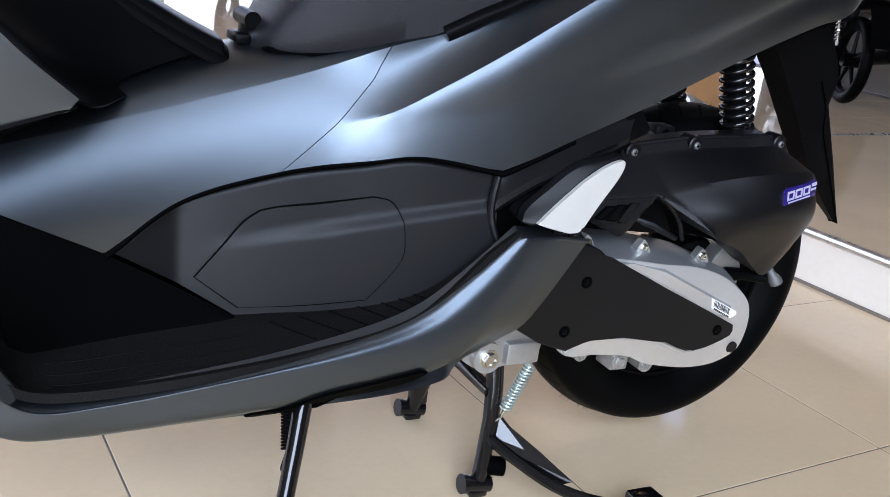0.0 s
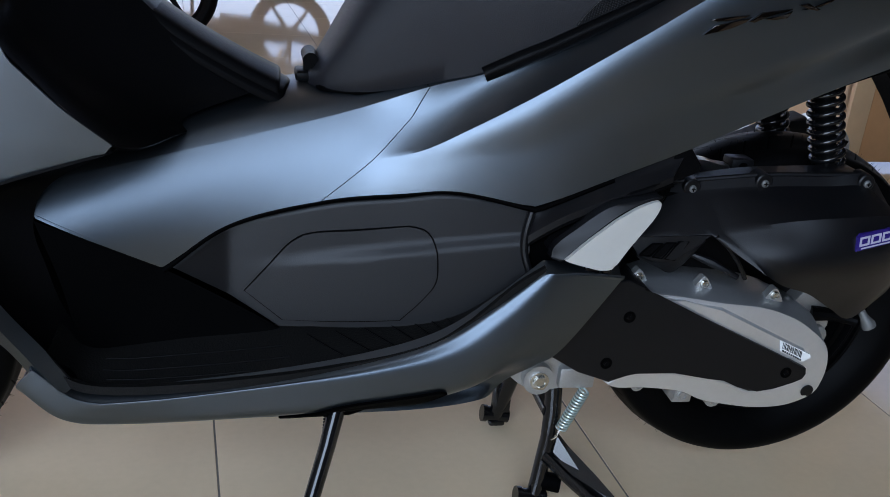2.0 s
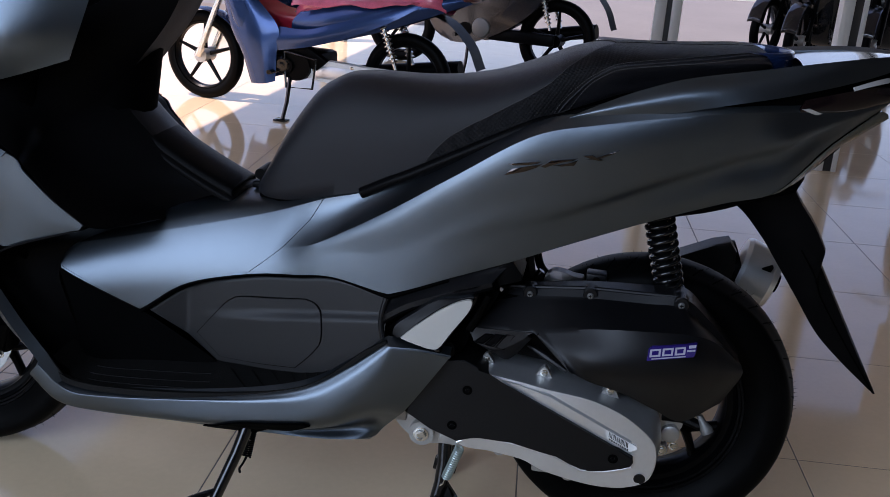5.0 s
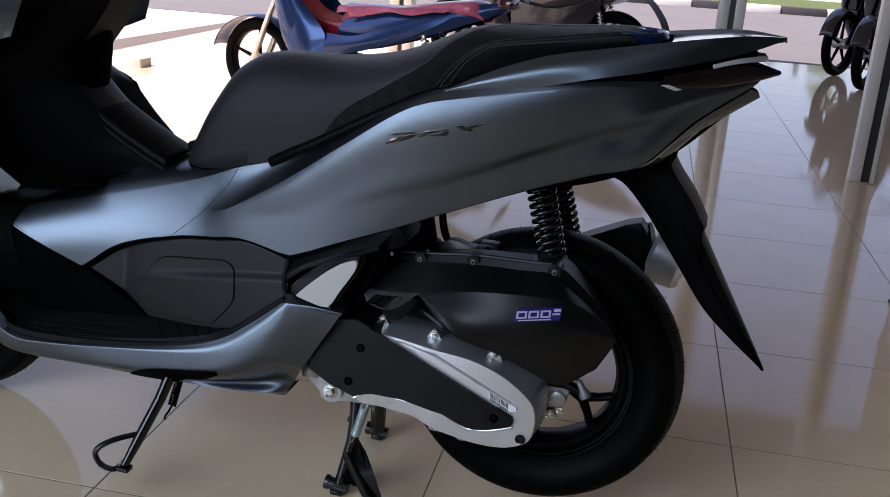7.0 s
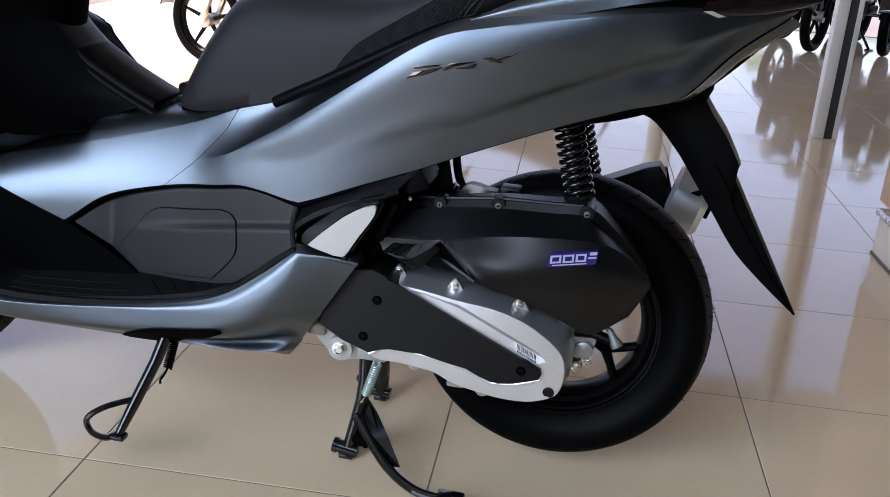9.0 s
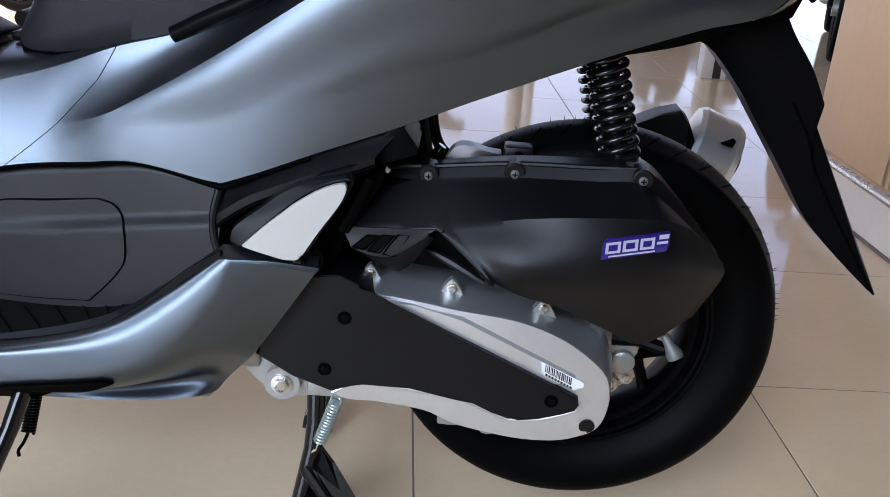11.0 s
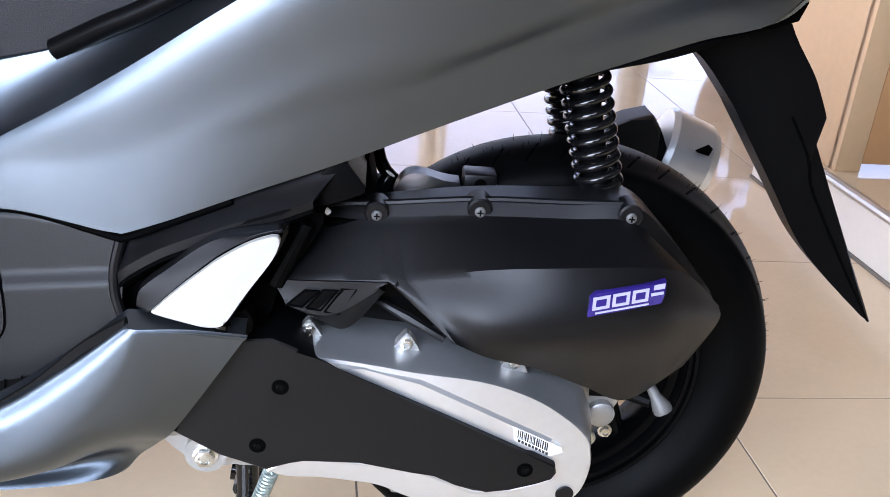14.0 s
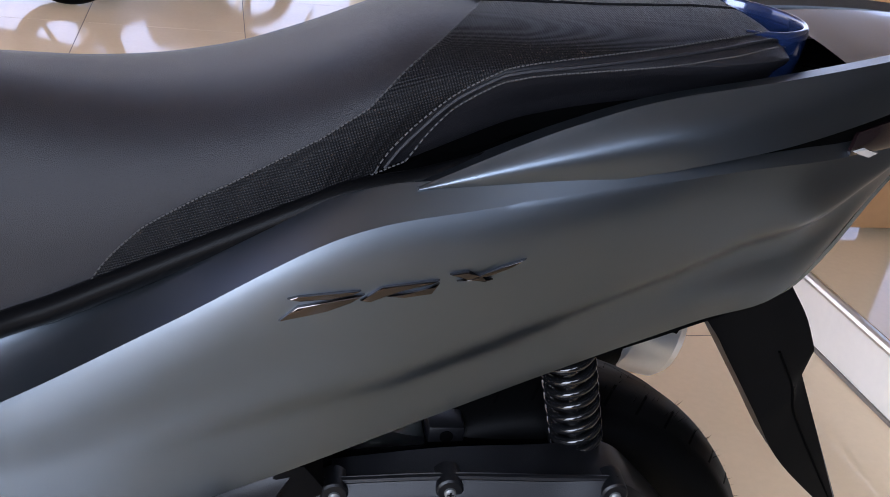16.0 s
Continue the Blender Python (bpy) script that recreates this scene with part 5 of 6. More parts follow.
part("air_cleaner_back", plate(smooth_outline([(-0.115, 0.470), (-0.100, 0.520), (-0.088, 0.530), (-0.078, 0.533), (-0.053, 0.527), (-0.039, 0.525), (-0.023, 0.517), (-0.003, 0.504), (0.006, 0.488), (0.0, 0.46)], 56), -0.005, -0.046, 0.007, 3), PLASTIC, bike, "black rear half of the air cleaner")
part("housing_column", tube([(-0.222, -0.05, 0.475), (-0.219, -0.05, 0.522)], [0.009, 0.007], 12), GLOSS, bike)
part("breather_hose", tube(curve([(-0.216, 0.02, 0.600), (-0.216, 0.02, 0.560), (-0.212, 0.02, 0.532), (-0.204, 0.02, 0.510), (-0.188, 0.02, 0.494), (-0.170, 0.02, 0.484)], 30), 0.0075, 12), GLOSS, bike, "black rubber breather hose")

RIDGE = [(-0.280, 0.387), (-0.239, 0.383), (-0.200, 0.378), (-0.162, 0.372), (-0.098, 0.365), (-0.052, 0.351), (-0.019, 0.333), (0.012, 0.307), (0.022, 0.280), (0.021, 0.252), (0.012, 0.230), (-0.010, 0.217), (-0.038, 0.2095), (-0.079, 0.2085), (-0.123, 0.2145), (-0.160, 0.2225), (-0.191, 0.236), (-0.222, 0.241), (-0.253, 0.244), (-0.300, 0.248), (-0.330, 0.290), (-0.330, 0.350)]
REAR = [(-0.286, 0.393), (-0.248, 0.389), (-0.213, 0.386), (-0.168, 0.380), (-0.112, 0.372), (-0.064, 0.362), (-0.028, 0.350), (0.010, 0.332), (0.027, 0.303), (0.030, 0.272), (0.024, 0.240), (-0.006, 0.226), (-0.036, 0.218), (-0.078, 0.217), (-0.121, 0.2225), (-0.158, 0.231), (-0.189, 0.2445), (-0.221, 0.249), (-0.253, 0.252), (-0.300, 0.256), (-0.330, 0.295), (-0.330, 0.350)]
r_in, r_out = np.array(smooth_outline(RIDGE, 101)), np.array(smooth_outline(REAR, 101))
centre_rz = r_in.mean(axis=0)
case_bm = bmesh.new()
loops = []
for s, y, shrink in ((0, -0.06, 1), (0, -0.124, 1), (0.12, -0.132, 1), (0.9, -0.166, 1), (0.98, -0.171, 1), (1, -0.1735, 0.992), (1, -0.174, 0.97)):
    ring = centre_rz + (r_out * (1 - s) + r_in * s - centre_rz) * shrink
    loops.append([case_bm.verts.new((x, y, z)) for x, z in ring])
for a, b in zip(loops[:-1], loops[1:]):
    for k in range(100):
        case_bm.faces.new((a[k], a[(k + 1) % 100], b[(k + 1) % 100], b[k]))
case_bm.faces.new(loops[-1])
case = part("belt_case", case_bm, SILVER, bike, "silver painted belt case cover", sharp=28)
part("case_step", plate([(-0.276, 0.3835), (-0.215, 0.3760), (-0.158, 0.3665), (-0.02, 0.303), (-0.012, 0.285), (-0.06, 0.285), (-0.262, 0.375)], -0.165, -0.1775, 0.005, 1), SILVER, case, sharp=15)
BLK = [(-0.345, 0.404), (-0.300, 0.408), (-0.276, 0.398), (-0.262, 0.386), (-0.150, 0.337), (-0.060, 0.296), (-0.016, 0.275), (-0.014, 0.266), (-0.018, 0.258), (-0.034, 0.2530), (-0.060, 0.2445), (-0.084, 0.2405), (-0.096, 0.2405), (-0.115, 0.2480), (-0.138, 0.2585), (-0.160, 0.2655), (-0.213, 0.2715), (-0.268, 0.2755), (-0.283, 0.272), (-0.304, 0.258), (-0.350, 0.274), (-0.394, 0.300), (-0.384, 0.325)]
blk = part("belt_case_guard", plate(BLK, -0.10, -0.184, 0.004, 3), PLASTIC, bike, "grained black belt case guard", sharp=30)
part("case_rim", tube([(x, -0.1765, z - 0.0035) for x, z in curve([(-0.304, 0.258), (-0.283, 0.272), (-0.268, 0.2755), (-0.213, 0.2715), (-0.160, 0.2655), (-0.138, 0.2585), (-0.096, 0.2405), (-0.060, 0.2445), (-0.034, 0.2530), (-0.016, 0.261)], 80, (1, 3, 4, 6, 8))], 0.0042, 8), SILVER, case)
# the wells are not sunk: near-black discs on the face paint their shade
for x, z in ((-0.292, 0.356), (-0.313, 0.288), (-0.047, 0.270)):
    part("well_shade", tube([(x, -0.1846, z), (x, -0.1838, z)], 0.0082, 22), DEEP, blk, "near-black disc painting a shaded bolt well")
    part("well_bolt", bolt((x, -0.1844, z), 0.0036, 0.0016, 1.2), SATIN, blk)
for x, z in ((-0.269, 0.394), (-0.173, 0.384), (-0.064, 0.368)):
    part("case_lug", plate(smooth_outline([(x - 0.016, z - 0.010), (x, z - 0.009), (x + 0.016, z - 0.012), (x + 0.008, z + 0.002), (x, z + 0.011), (x - 0.008, z + 0.003)], 25, (2,)), -0.128, -0.140, 0.0015, 1), CAST, case, "bright casting lug", sharp=15)
    part("lug_bolt", bolt((x, -0.1402, z), 0.0052, 0.005, 1.25), ZINC, case, "bright flanged bolt")
part("drain_plug", tube([(0.0, -0.160, 0.236), (0.0, -0.1750, 0.234)], 0.0095, 20), PLASTIC, case, "dark grey round plug")
STK = [(-0.064, 0.318), (-0.060, 0.301), (-0.022, 0.2835), (-0.010, 0.289), (-0.012, 0.2945)]
sticker = part("barcode_label", plate(STK, -0.168, -0.1780, 0), WHITE, case, "white barcode sticker", smooth=False)
rng = random.Random(11)
x = -0.058
k = 0
while x < -0.026:
    wbar = rng.choice((0.0006, 0.0010, 0.0014))
    zt = 0.3145 - (x + 0.058) * 0.47
    part("bar", plate([(x, zt), (x + wbar, zt - wbar * 0.47), (x + wbar, zt - 0.0095 - wbar * 0.47), (x, zt - 0.0095)], -0.1778, -0.1784, 0), INK, sticker, smooth=False)
    x += wbar + rng.choice((0.0006, 0.0009, 0.0012))
for k in range(9):
    xx = -0.057 + k * 0.0037
    zt = 0.3035 - (xx + 0.058) * 0.47
    part("bar", plate([(xx, zt), (xx + 0.0026, zt - 0.0012), (xx + 0.0026, zt - 0.0042), (xx, zt - 0.003)], -0.1778, -0.1784, 0), INK, sticker, smooth=False)

# raised violet badge: a frame with plain light blocks
bx, bz, tilt = 0.0155, 0.4840, 0.125
badge_at = grid_y(air_grid[24:41], bx, bz)


def badge_plane(x, z):
    return badge_at + 0.21 * (x - bx) + 0.17 * (z - bz)


badge = part("case_badge", plate([(bx + dx, bz + dz + tilt * dx) for dx, dz in ((-0.036, -0.0110), (0.034, -0.0105), (0.0365, -0.002), (0.0365, 0.0095), (-0.030, 0.0100), (-0.035, 0.006))], 0.010, -0.0022, 0.0012, warp=badge_plane), VIOLET, air, "violet and white raised badge plate")
for dx0, dx1 in ((-0.0325, -0.0165), (-0.0140, 0.0020), (0.0045, 0.0200)):
    for x0, x1, z0, z1 in ((dx0, dx1, 0.0042, 0.0068), (dx0, dx0 + 0.0030, -0.0026, 0.0042), (dx1 - 0.0030, dx1, -0.0026, 0.0042), (dx0, dx1, -0.0050, -0.0026)):
        part("badge_block", plate([(bx + dx, bz + dz + tilt * dx) for dx, dz in ((x0, z0), (x1, z0), (x1, z1), (x0, z1))], 0.002, -0.0030, 0, warp=badge_plane), BADGEGREY, badge, smooth=False)
for x0, x1, z0, z1 in ((0.0225, 0.0345, -0.0012, 0.0014), (0.0245, 0.0350, 0.0040, 0.0085), (-0.029, 0.021, -0.0088, -0.0073)):
    part("badge_block", plate([(bx + dx, bz + dz + tilt * dx) for dx, dz in ((x0, z0), (x1, z0), (x1, z1), (x0, z1))], 0.002, -0.0030, 0, warp=badge_plane), BADGEGREY, badge, smooth=False)

# dark chrome model badge on the side cover: plain slanted strokes
BADGE_A, BADGE_B = np.array((-0.264, -0.1985, 0.720)), np.array((-0.098, -0.1870, 0.775))


def cover_y(x, z):
    d = (cover[..., 0] - x) ** 2 + (cover[..., 2] - z) ** 2
    k = np.argsort(d, axis=None)[:4]
    w = 1 / (d.ravel()[k] + 1e-7)
    return float((cover[..., 1].ravel()[k] * w).sum() / w.sum())


def emblem(strokes):
    along = (BADGE_B - BADGE_A)[[0, 2]]
    n = np.array([-along[1], along[0]]) / np.linalg.norm(along)
    for s in strokes:
        pts = [BADGE_A[[0, 2]] + along * a + n * b for a, b in s]
        bm = plate([tuple(p) for p in pts], 0.0, -0.0032, 0.0011, 2, warp=lambda x, z: cover_y(x, z) - 0.0004)
        part("emblem_stroke", bm, CHROME, bike, "dark chrome emblem stroke")


emblem([[(0.0, 0.0), (0.088, 0.0079), (0.208, 0.0062), (0.352, 0.0051), (0.293, 0.0014), (0.195, -0.0006), (0.101, -0.0003)], [(0.059, 0.0153), (0.101, 0.0154), (0.241, 0.0117), (0.342, 0.0086), (0.304, 0.007), (0.212, 0.0084), (0.104, 0.0116)], [(0.328, 0.0011), (0.423, 0.0074), (0.648, 0.0015), (0.61, 0.0002), (0.484, 0.0023), (0.409, -0.0001), (0.363, -0.0017)], [(0.432, -0.0005), (0.569, -0.0032), (0.644, -0.0008), (0.603, -0.0076), (0.495, -0.0049)], [(0.691, 0.004), (0.768, 0.0022), (0.807, -0.0049), (0.853, -0.0092), (0.818, -0.0089), (0.757, -0.0038)], [(0.711, -0.0029), (0.809, -0.0038), (0.903, -0.0012), (1.0, 0.0), (0.935, -0.003), (0.849, -0.0048), (0.778, -0.005)]])

# ---------- pillion foot rest ----------
RC = [(-0.441, -0.173, 0.450), (-0.431, -0.178, 0.461), (-0.408, -0.184, 0.479), (-0.386, -0.187, 0.492), (-0.341, -0.188, 0.512), (-0.317, -0.188, 0.522), (-0.290, -0.186, 0.531), (-0.266, -0.182, 0.540)]
RA = [(-0.437, -0.158, 0.500), (-0.426, -0.159, 0.507), (-0.400, -0.159, 0.518), (-0.376, -0.159, 0.528), (-0.330, -0.158, 0.547), (-0.302, -0.157, 0.558), (-0.270, -0.156, 0.570), (-0.232, -0.153, 0.584)]
RB = [tuple(np.array(c) + np.array([-0.001, 0.0, 0.010 - 0.0004 * k])) for k, c in enumerate(RC)]
RM = [tuple(np.array(a) * 0.45 + np.array(b) * 0.55 + np.array([0, 0.004, 0])) for a, b in zip(RA, RB)]
RD = [(x + 0.007, y + 0.016, z - 0.007) for x, y, z in RC]
RE = [(x + 0.010, y + 0.050, z - 0.010) for x, y, z in RC]
surround = shell("footrest_surround", surface([RA, RM, RB, RC], 60, 25, None, (2,)), PLASTIC, bike, "grained black panel round the footrest", sharp=40)[0]
# inner wall of the surround, in near black to paint the recess's shade
shell("shaded_recess_wall", surface([[(x, y + 0.001, z - 0.001) for x, y, z in RC], RD, RE], 60, 9), DEEP, bike, "recess wall with its shade painted in near black")
part("surround_notch", plate([(-0.330, 0.5215), (-0.322, 0.5285), (-0.292, 0.5385), (-0.285, 0.5395), (-0.293, 0.5355), (-0.318, 0.5265)], -0.17, -0.1888, 0.0006, 1), SATIN, surround, "small raised bar on the panel")
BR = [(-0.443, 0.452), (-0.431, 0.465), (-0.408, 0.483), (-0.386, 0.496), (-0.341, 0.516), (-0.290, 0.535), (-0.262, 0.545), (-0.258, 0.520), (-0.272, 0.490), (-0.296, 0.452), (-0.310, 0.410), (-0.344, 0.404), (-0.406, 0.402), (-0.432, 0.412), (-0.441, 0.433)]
# the floor of the recess has its shade in its near-black colour too
rest = part("footrest_bracket", plate(smooth_outline(BR, 76), -0.12, -0.160, 0.004, 2), DEEP, bike, "footrest recess with its shade painted in near black")
part("recess_rim", tube(curve([(-0.436, -0.166, 0.496), (-0.442, -0.170, 0.470), (-0.443, -0.172, 0.450), (-0.440, -0.175, 0.433), (-0.432, -0.180, 0.412)], 24), 0.0050, 10), PLASTIC, rest)
part("bracket_arm", merge(plate(smooth_outline([(-0.385, 0.420), (-0.345, 0.424), (-0.325, 0.440), (-0.318, 0.415), (-0.345, 0.408), (-0.38, 0.408)], 31), -0.15, -0.186, 0.004, 2), tube([(-0.300, -0.16, 0.455), (-0.272, -0.168, 0.520)], [0.009, 0.006], 10)), SATIN, rest, "satin black footrest bracket arm")
PEGO = [(-0.417, 0.451), (-0.412, 0.460), (-0.399, 0.472), (-0.380, 0.484), (-0.352, 0.500), (-0.324, 0.517), (-0.301, 0.527), (-0.290, 0.529), (-0.286, 0.524), (-0.295, 0.502), (-0.318, 0.465), (-0.336, 0.435), (-0.344, 0.430), (-0.358, 0.430), (-0.387, 0.437), (-0.408, 0.443)]
peg = part("footrest", plate(smooth_outline(PEGO, 66), -0.168, -0.194, 0.004, 2), PLASTIC, bike, "folded grained black pillion footrest")
PEGM = [(-0.403, 0.4465), (-0.379, 0.471), (-0.346, 0.501), (-0.322, 0.5165), (-0.304, 0.5245), (-0.2935, 0.5265), (-0.290, 0.5225), (-0.297, 0.504), (-0.319, 0.469), (-0.338, 0.438), (-0.345, 0.4345), (-0.358, 0.434), (-0.387, 0.4415)]
IN = [(-0.406, -0.2095, 0.4435), (-0.381, -0.2095, 0.4695), (-0.347, -0.2095, 0.5005), (-0.324, -0.2095, 0.516), (-0.306, -0.2095, 0.524), (-0.290, -0.2095, 0.528)]
OUT = [(-0.417, -0.203, 0.446), (-0.412, -0.202, 0.463), (-0.384, -0.201, 0.487), (-0.356, -0.201, 0.509), (-0.330, -0.203, 0.520), (-0.290, -0.2075, 0.5295)]
thick(part("footrest_shoulder", grid_mesh(surface([[(x + 0.002, y + 0.004, z) for x, y, z in IN], IN, OUT, [(x - 0.001, y + 0.014, z + 0.001) for x, y, z in OUT]], 40, 13, None, (1, 2))), PLASTIC, peg), 0.002)
# near-black layer paints the shaded gap round the pale plate
part("plate_gap", plate(smooth_outline(PEGM, 61, (2, 6, 9, 11)), -0.185, -0.2090, 0), DEEP, peg)
part("footrest_plate", plate(smooth_outline(inset(PEGM, 0.0012), 61, (2, 6, 9, 11)), -0.205, -0.2155, 0.0024, 3), PEGWHITE, peg, "pale pearl metal footrest plate")
part("footrest_hinge", merge(box((-0.372, -0.206, 0.424), (-0.352, -0.180, 0.436), 0.003), box((-0.349, -0.208, 0.421), (-0.338, -0.180, 0.434), 0.002), tube([(-0.380, -0.198, 0.427), (-0.336, -0.198, 0.427)], 0.0042, 10)), GLOSS, rest, "black footrest hinge")
part("panel_end_block", plate([(-0.252, 0.577), (-0.238, 0.577), (-0.222, 0.556), (-0.223, 0.548), (-0.242, 0.541), (-0.270, 0.530), (-0.275, 0.550)], -0.08, -0.163, 0.003, 2), SATIN, bike, "angular satin black end of the side panel")
part("wire_plug", merge(box((-0.270, -0.150, 0.520), (-0.258, -0.135, 0.528), 0.002), tube([(-0.274, -0.142, 0.530), (-0.262, -0.146, 0.529), (-0.254, -0.144, 0.521)], 0.0030, 8)), WHITE, bike, "pale wire connector")

# ---------- engine casting below ----------
low_case = part("crankcase", plate(smooth_outline([(-0.445, 0.262), (-0.425, 0.232), (-0.400, 0.208), (-0.372, 0.196), (-0.340, 0.200), (-0.300, 0.206), (-0.285, 0.222), (-0.290, 0.262), (-0.36, 0.30), (-0.42, 0.30)], 41), 0.02, -0.098, 0.006, 3), CAST, bike, "raw aluminium crankcase")
part("pivot_boss", tube([(-0.376, -0.08, 0.221), (-0.376, -0.113, 0.221)], 0.0225, 24), CAST, low_case)
part("pivot_bolt", bolt((-0.376, -0.113, 0.221), 0.0105, 0.010, 1.3), ZINC, low_case, "large hex pivot bolt")
part("casting_web", box((-0.345, -0.110, 0.205), (-0.292, -0.085, 0.238), 0.004), CAST, low_case)
part("casting_web", box((-0.440, -0.105, 0.235), (-0.405, -0.08, 0.268), 0.006), CAST, low_case)
part("sump", plate([(-0.30, 0.245), (-0.25, 0.225), (-0.20, 0.222), (-0.14, 0.212), (-0.10, 0.205), (-0.10, 0.26), (-0.30, 0.27)], 0.02, -0.130, 0.006), CAST, bike, "raw aluminium sump")
for x, z, s in ((-0.236, 0.222, 0.008), (-0.165, 0.205, 0.010), (-0.115, 0.196, 0.010), (-0.095, 0.201, 0.006)):
    part("casting_lug", merge(tube([(x, -0.09, z), (x, -0.130, z)], s * 1.3, 12), bolt((x, -0.130, z), s * 0.7, 0.006)), CAST, low_case)
part("drain_lug", box((-0.178, -0.128, 0.190), (-0.148, -0.09, 0.225), 0.003), CAST, low_case)
part("gear_case", plate(smooth_outline([(0.02, 0.36), (0.055, 0.345), (0.068, 0.315), (0.055, 0.280), (0.03, 0.262), (-0.02, 0.30)], 25), -0.04, -0.094, 0.006, 3), CAST, bike, "raw aluminium gear case")
part("gear_boss", merge(tube([(0.046, -0.085, 0.284), (0.046, -0.102, 0.284), (0.046, -0.104, 0.284)], [0.016, 0.015, 0.012], 20), tube([(0.032, -0.08, 0.306), (0.064, -0.09, 0.318)], [0.012, 0.009], 12), tube([(0.036, -0.08, 0.250), (0.036, -0.098, 0.250)], 0.010, 14)), CAST, bike, "raw aluminium gear case boss")
for x, z in ((0.054, 0.262), (0.036, 0.250), (0.062, 0.318)):
    part("gear_bolt", bolt((x, -0.098, z), 0.006, 0.006), ZINC, bike)
part("brake_plate", lathe([(0.02, -0.075), (0.066, -0.075), (0.070, -0.060), (0.070, -0.02)], REAR_C, 40), RIM, bike)
part("brake_arm", tube([(0.030, -0.096, 0.318), (0.060, -0.105, 0.320), (0.090, -0.122, 0.318)], [0.012, 0.009, 0.008], 10), SATIN, bike, "black rear brake arm")
part("brake_adjuster", merge(tube([(0.083, -0.130, 0.342), (0.090, -0.133, 0.331), (0.097, -0.1365, 0.321), (0.100, -0.138, 0.316)], [0.0050, 0.0060, 0.0105, 0.0100], 16), tube([(0.070, -0.125, 0.352), (0.085, -0.131, 0.338)], 0.004, 8)), DULLGREY, bike, "dull grey metal brake adjuster nut")

# ---------- stands ----------
stand = part("centre_stand", merge(tube([(-0.338, -0.070, 0.200), (-0.336, -0.078, 0.150), (-0.339, -0.086, 0.110), (-0.351, -0.100, 0.045), (-0.357, -0.105, 0.014)], [0.013, 0.013, 0.012, 0.0115, 0.011], 12), tube([(-0.345, 0.070, 0.200), (-0.346, 0.090, 0.120), (-0.354, 0.110, 0.055), (-0.359, 0.122, 0.016)], 0.0125, 12), tube([(-0.342, -0.08, 0.150), (-0.342, 0.08, 0.150)], 0.011, 12)), GLOSS, bike, "gloss black centre stand")
for y in (-0.105, 0.122):
    part("stand_foot", merge(tube([(-0.378, y, 0.020), (-0.338, y, 0.0145)], 0.0125, 14), box((-0.372, y - 0.012, 0.0), (-0.344, y + 0.012, 0.012), 0.004), tube([(-0.384, y, 0.021), (-0.376, y, 0.020)], 0.0145, 14)), GLOSS, stand)
part("stop_lug", box((-0.372, 0.104, 0.030), (-0.340, 0.118, 0.085), 0.004), GLOSS, stand, "black stop lug on the stand leg")
gus = bmesh.new()
tri = [(-0.330, -0.086, 0.122), (-0.308, -0.092, 0.096), (-0.276, -0.128, 0.072), (-0.240, -0.172, 0.042), (-0.262, -0.160, 0.032), (-0.345, -0.096, 0.080)]
f0 = [gus.verts.new(p) for p in tri]
f1 = [gus.verts.new((p[0] - 0.002, p[1] + 0.004, p[2] - 0.003)) for p in tri]
gus.faces.new(f0)
gus.faces.new(f1[::-1])
for i in range(6):
    gus.faces.new((f0[i], f1[i], f1[(i + 1) % 6], f0[(i + 1) % 6]))
part("stand_gusset", gus, GLOSS, stand, "pressed black steel gusset", smooth=False)
part("stand_lever", tube(curve([(-0.346, -0.098, 0.086), (-0.310, -0.130, 0.060), (-0.262, -0.170, 0.034), (-0.205, -0.203, 0.022), (-0.150, -0.215, 0.022)], 20), 0.0085, 10), GLOSS, stand, "gloss black stand lever")
part("lever_pad", box((-0.165, -0.232, 0.018), (-0.118, -0.198, 0.034), 0.004), GLOSS, stand)
part("stand_stop", tube([(-0.345, -0.098, 0.042), (-0.318, -0.106, 0.040)], 0.014, 12), DEEP, stand, "black rubber stop")
part("return_spring", coil((-0.306, -0.112, 0.204), (-0.328, -0.100, 0.132), 0.0072, 0.0017, 14.5, 10, 28), SPRINGZ, stand, "bright zinc return spring")
part("spring_hook", tube([(-0.328, -0.100, 0.132), (-0.332, -0.099, 0.118), (-0.338, -0.096, 0.112)], 0.0022, 8), ZINC, stand)

SP, SF = Vector((-0.660, -0.185, 0.240)), Vector((-0.715, -0.275, 0.078))
sst = part("side_stand", tube([SP + Vector((0, 0, 0.012)), SP.lerp(SF, 0.3), SP.lerp(SF, 0.72), SF], [0.0115, 0.0105, 0.0100, 0.0075], 14), GLOSS, bike, "gloss black side stand swung out")
part("stand_loop", tube(curve([SP.lerp(SF, 0.66), (-0.742, -0.272, 0.122), (-0.772, -0.280, 0.098), (-0.762, -0.284, 0.076), (-0.735, -0.284, 0.070), SF], 30), 0.0055, 8), GLOSS, sst)
part("stand_shoe", box((-0.732, -0.286, 0.067), (-0.703, -0.266, 0.077), 0.003), GLOSS, sst)
part("stand_bracket", merge(box((-0.70, -0.175, 0.232), (-0.61, -0.145, 0.262), 0.006), tube([(-0.66, -0.20, 0.245), (-0.66, -0.165, 0.245)], 0.016, 14)), DEEP, bike, "black side stand bracket")
part("stand_bolt", bolt((-0.66, -0.20, 0.245), 0.007, 0.006), ZINC, sst)
part("stand_spring", coil((-0.668, -0.147, 0.224), (-0.673, -0.178, 0.162), 0.0070, 0.0017, 19, 10, 28), SATIN, sst, "dark coil spring")
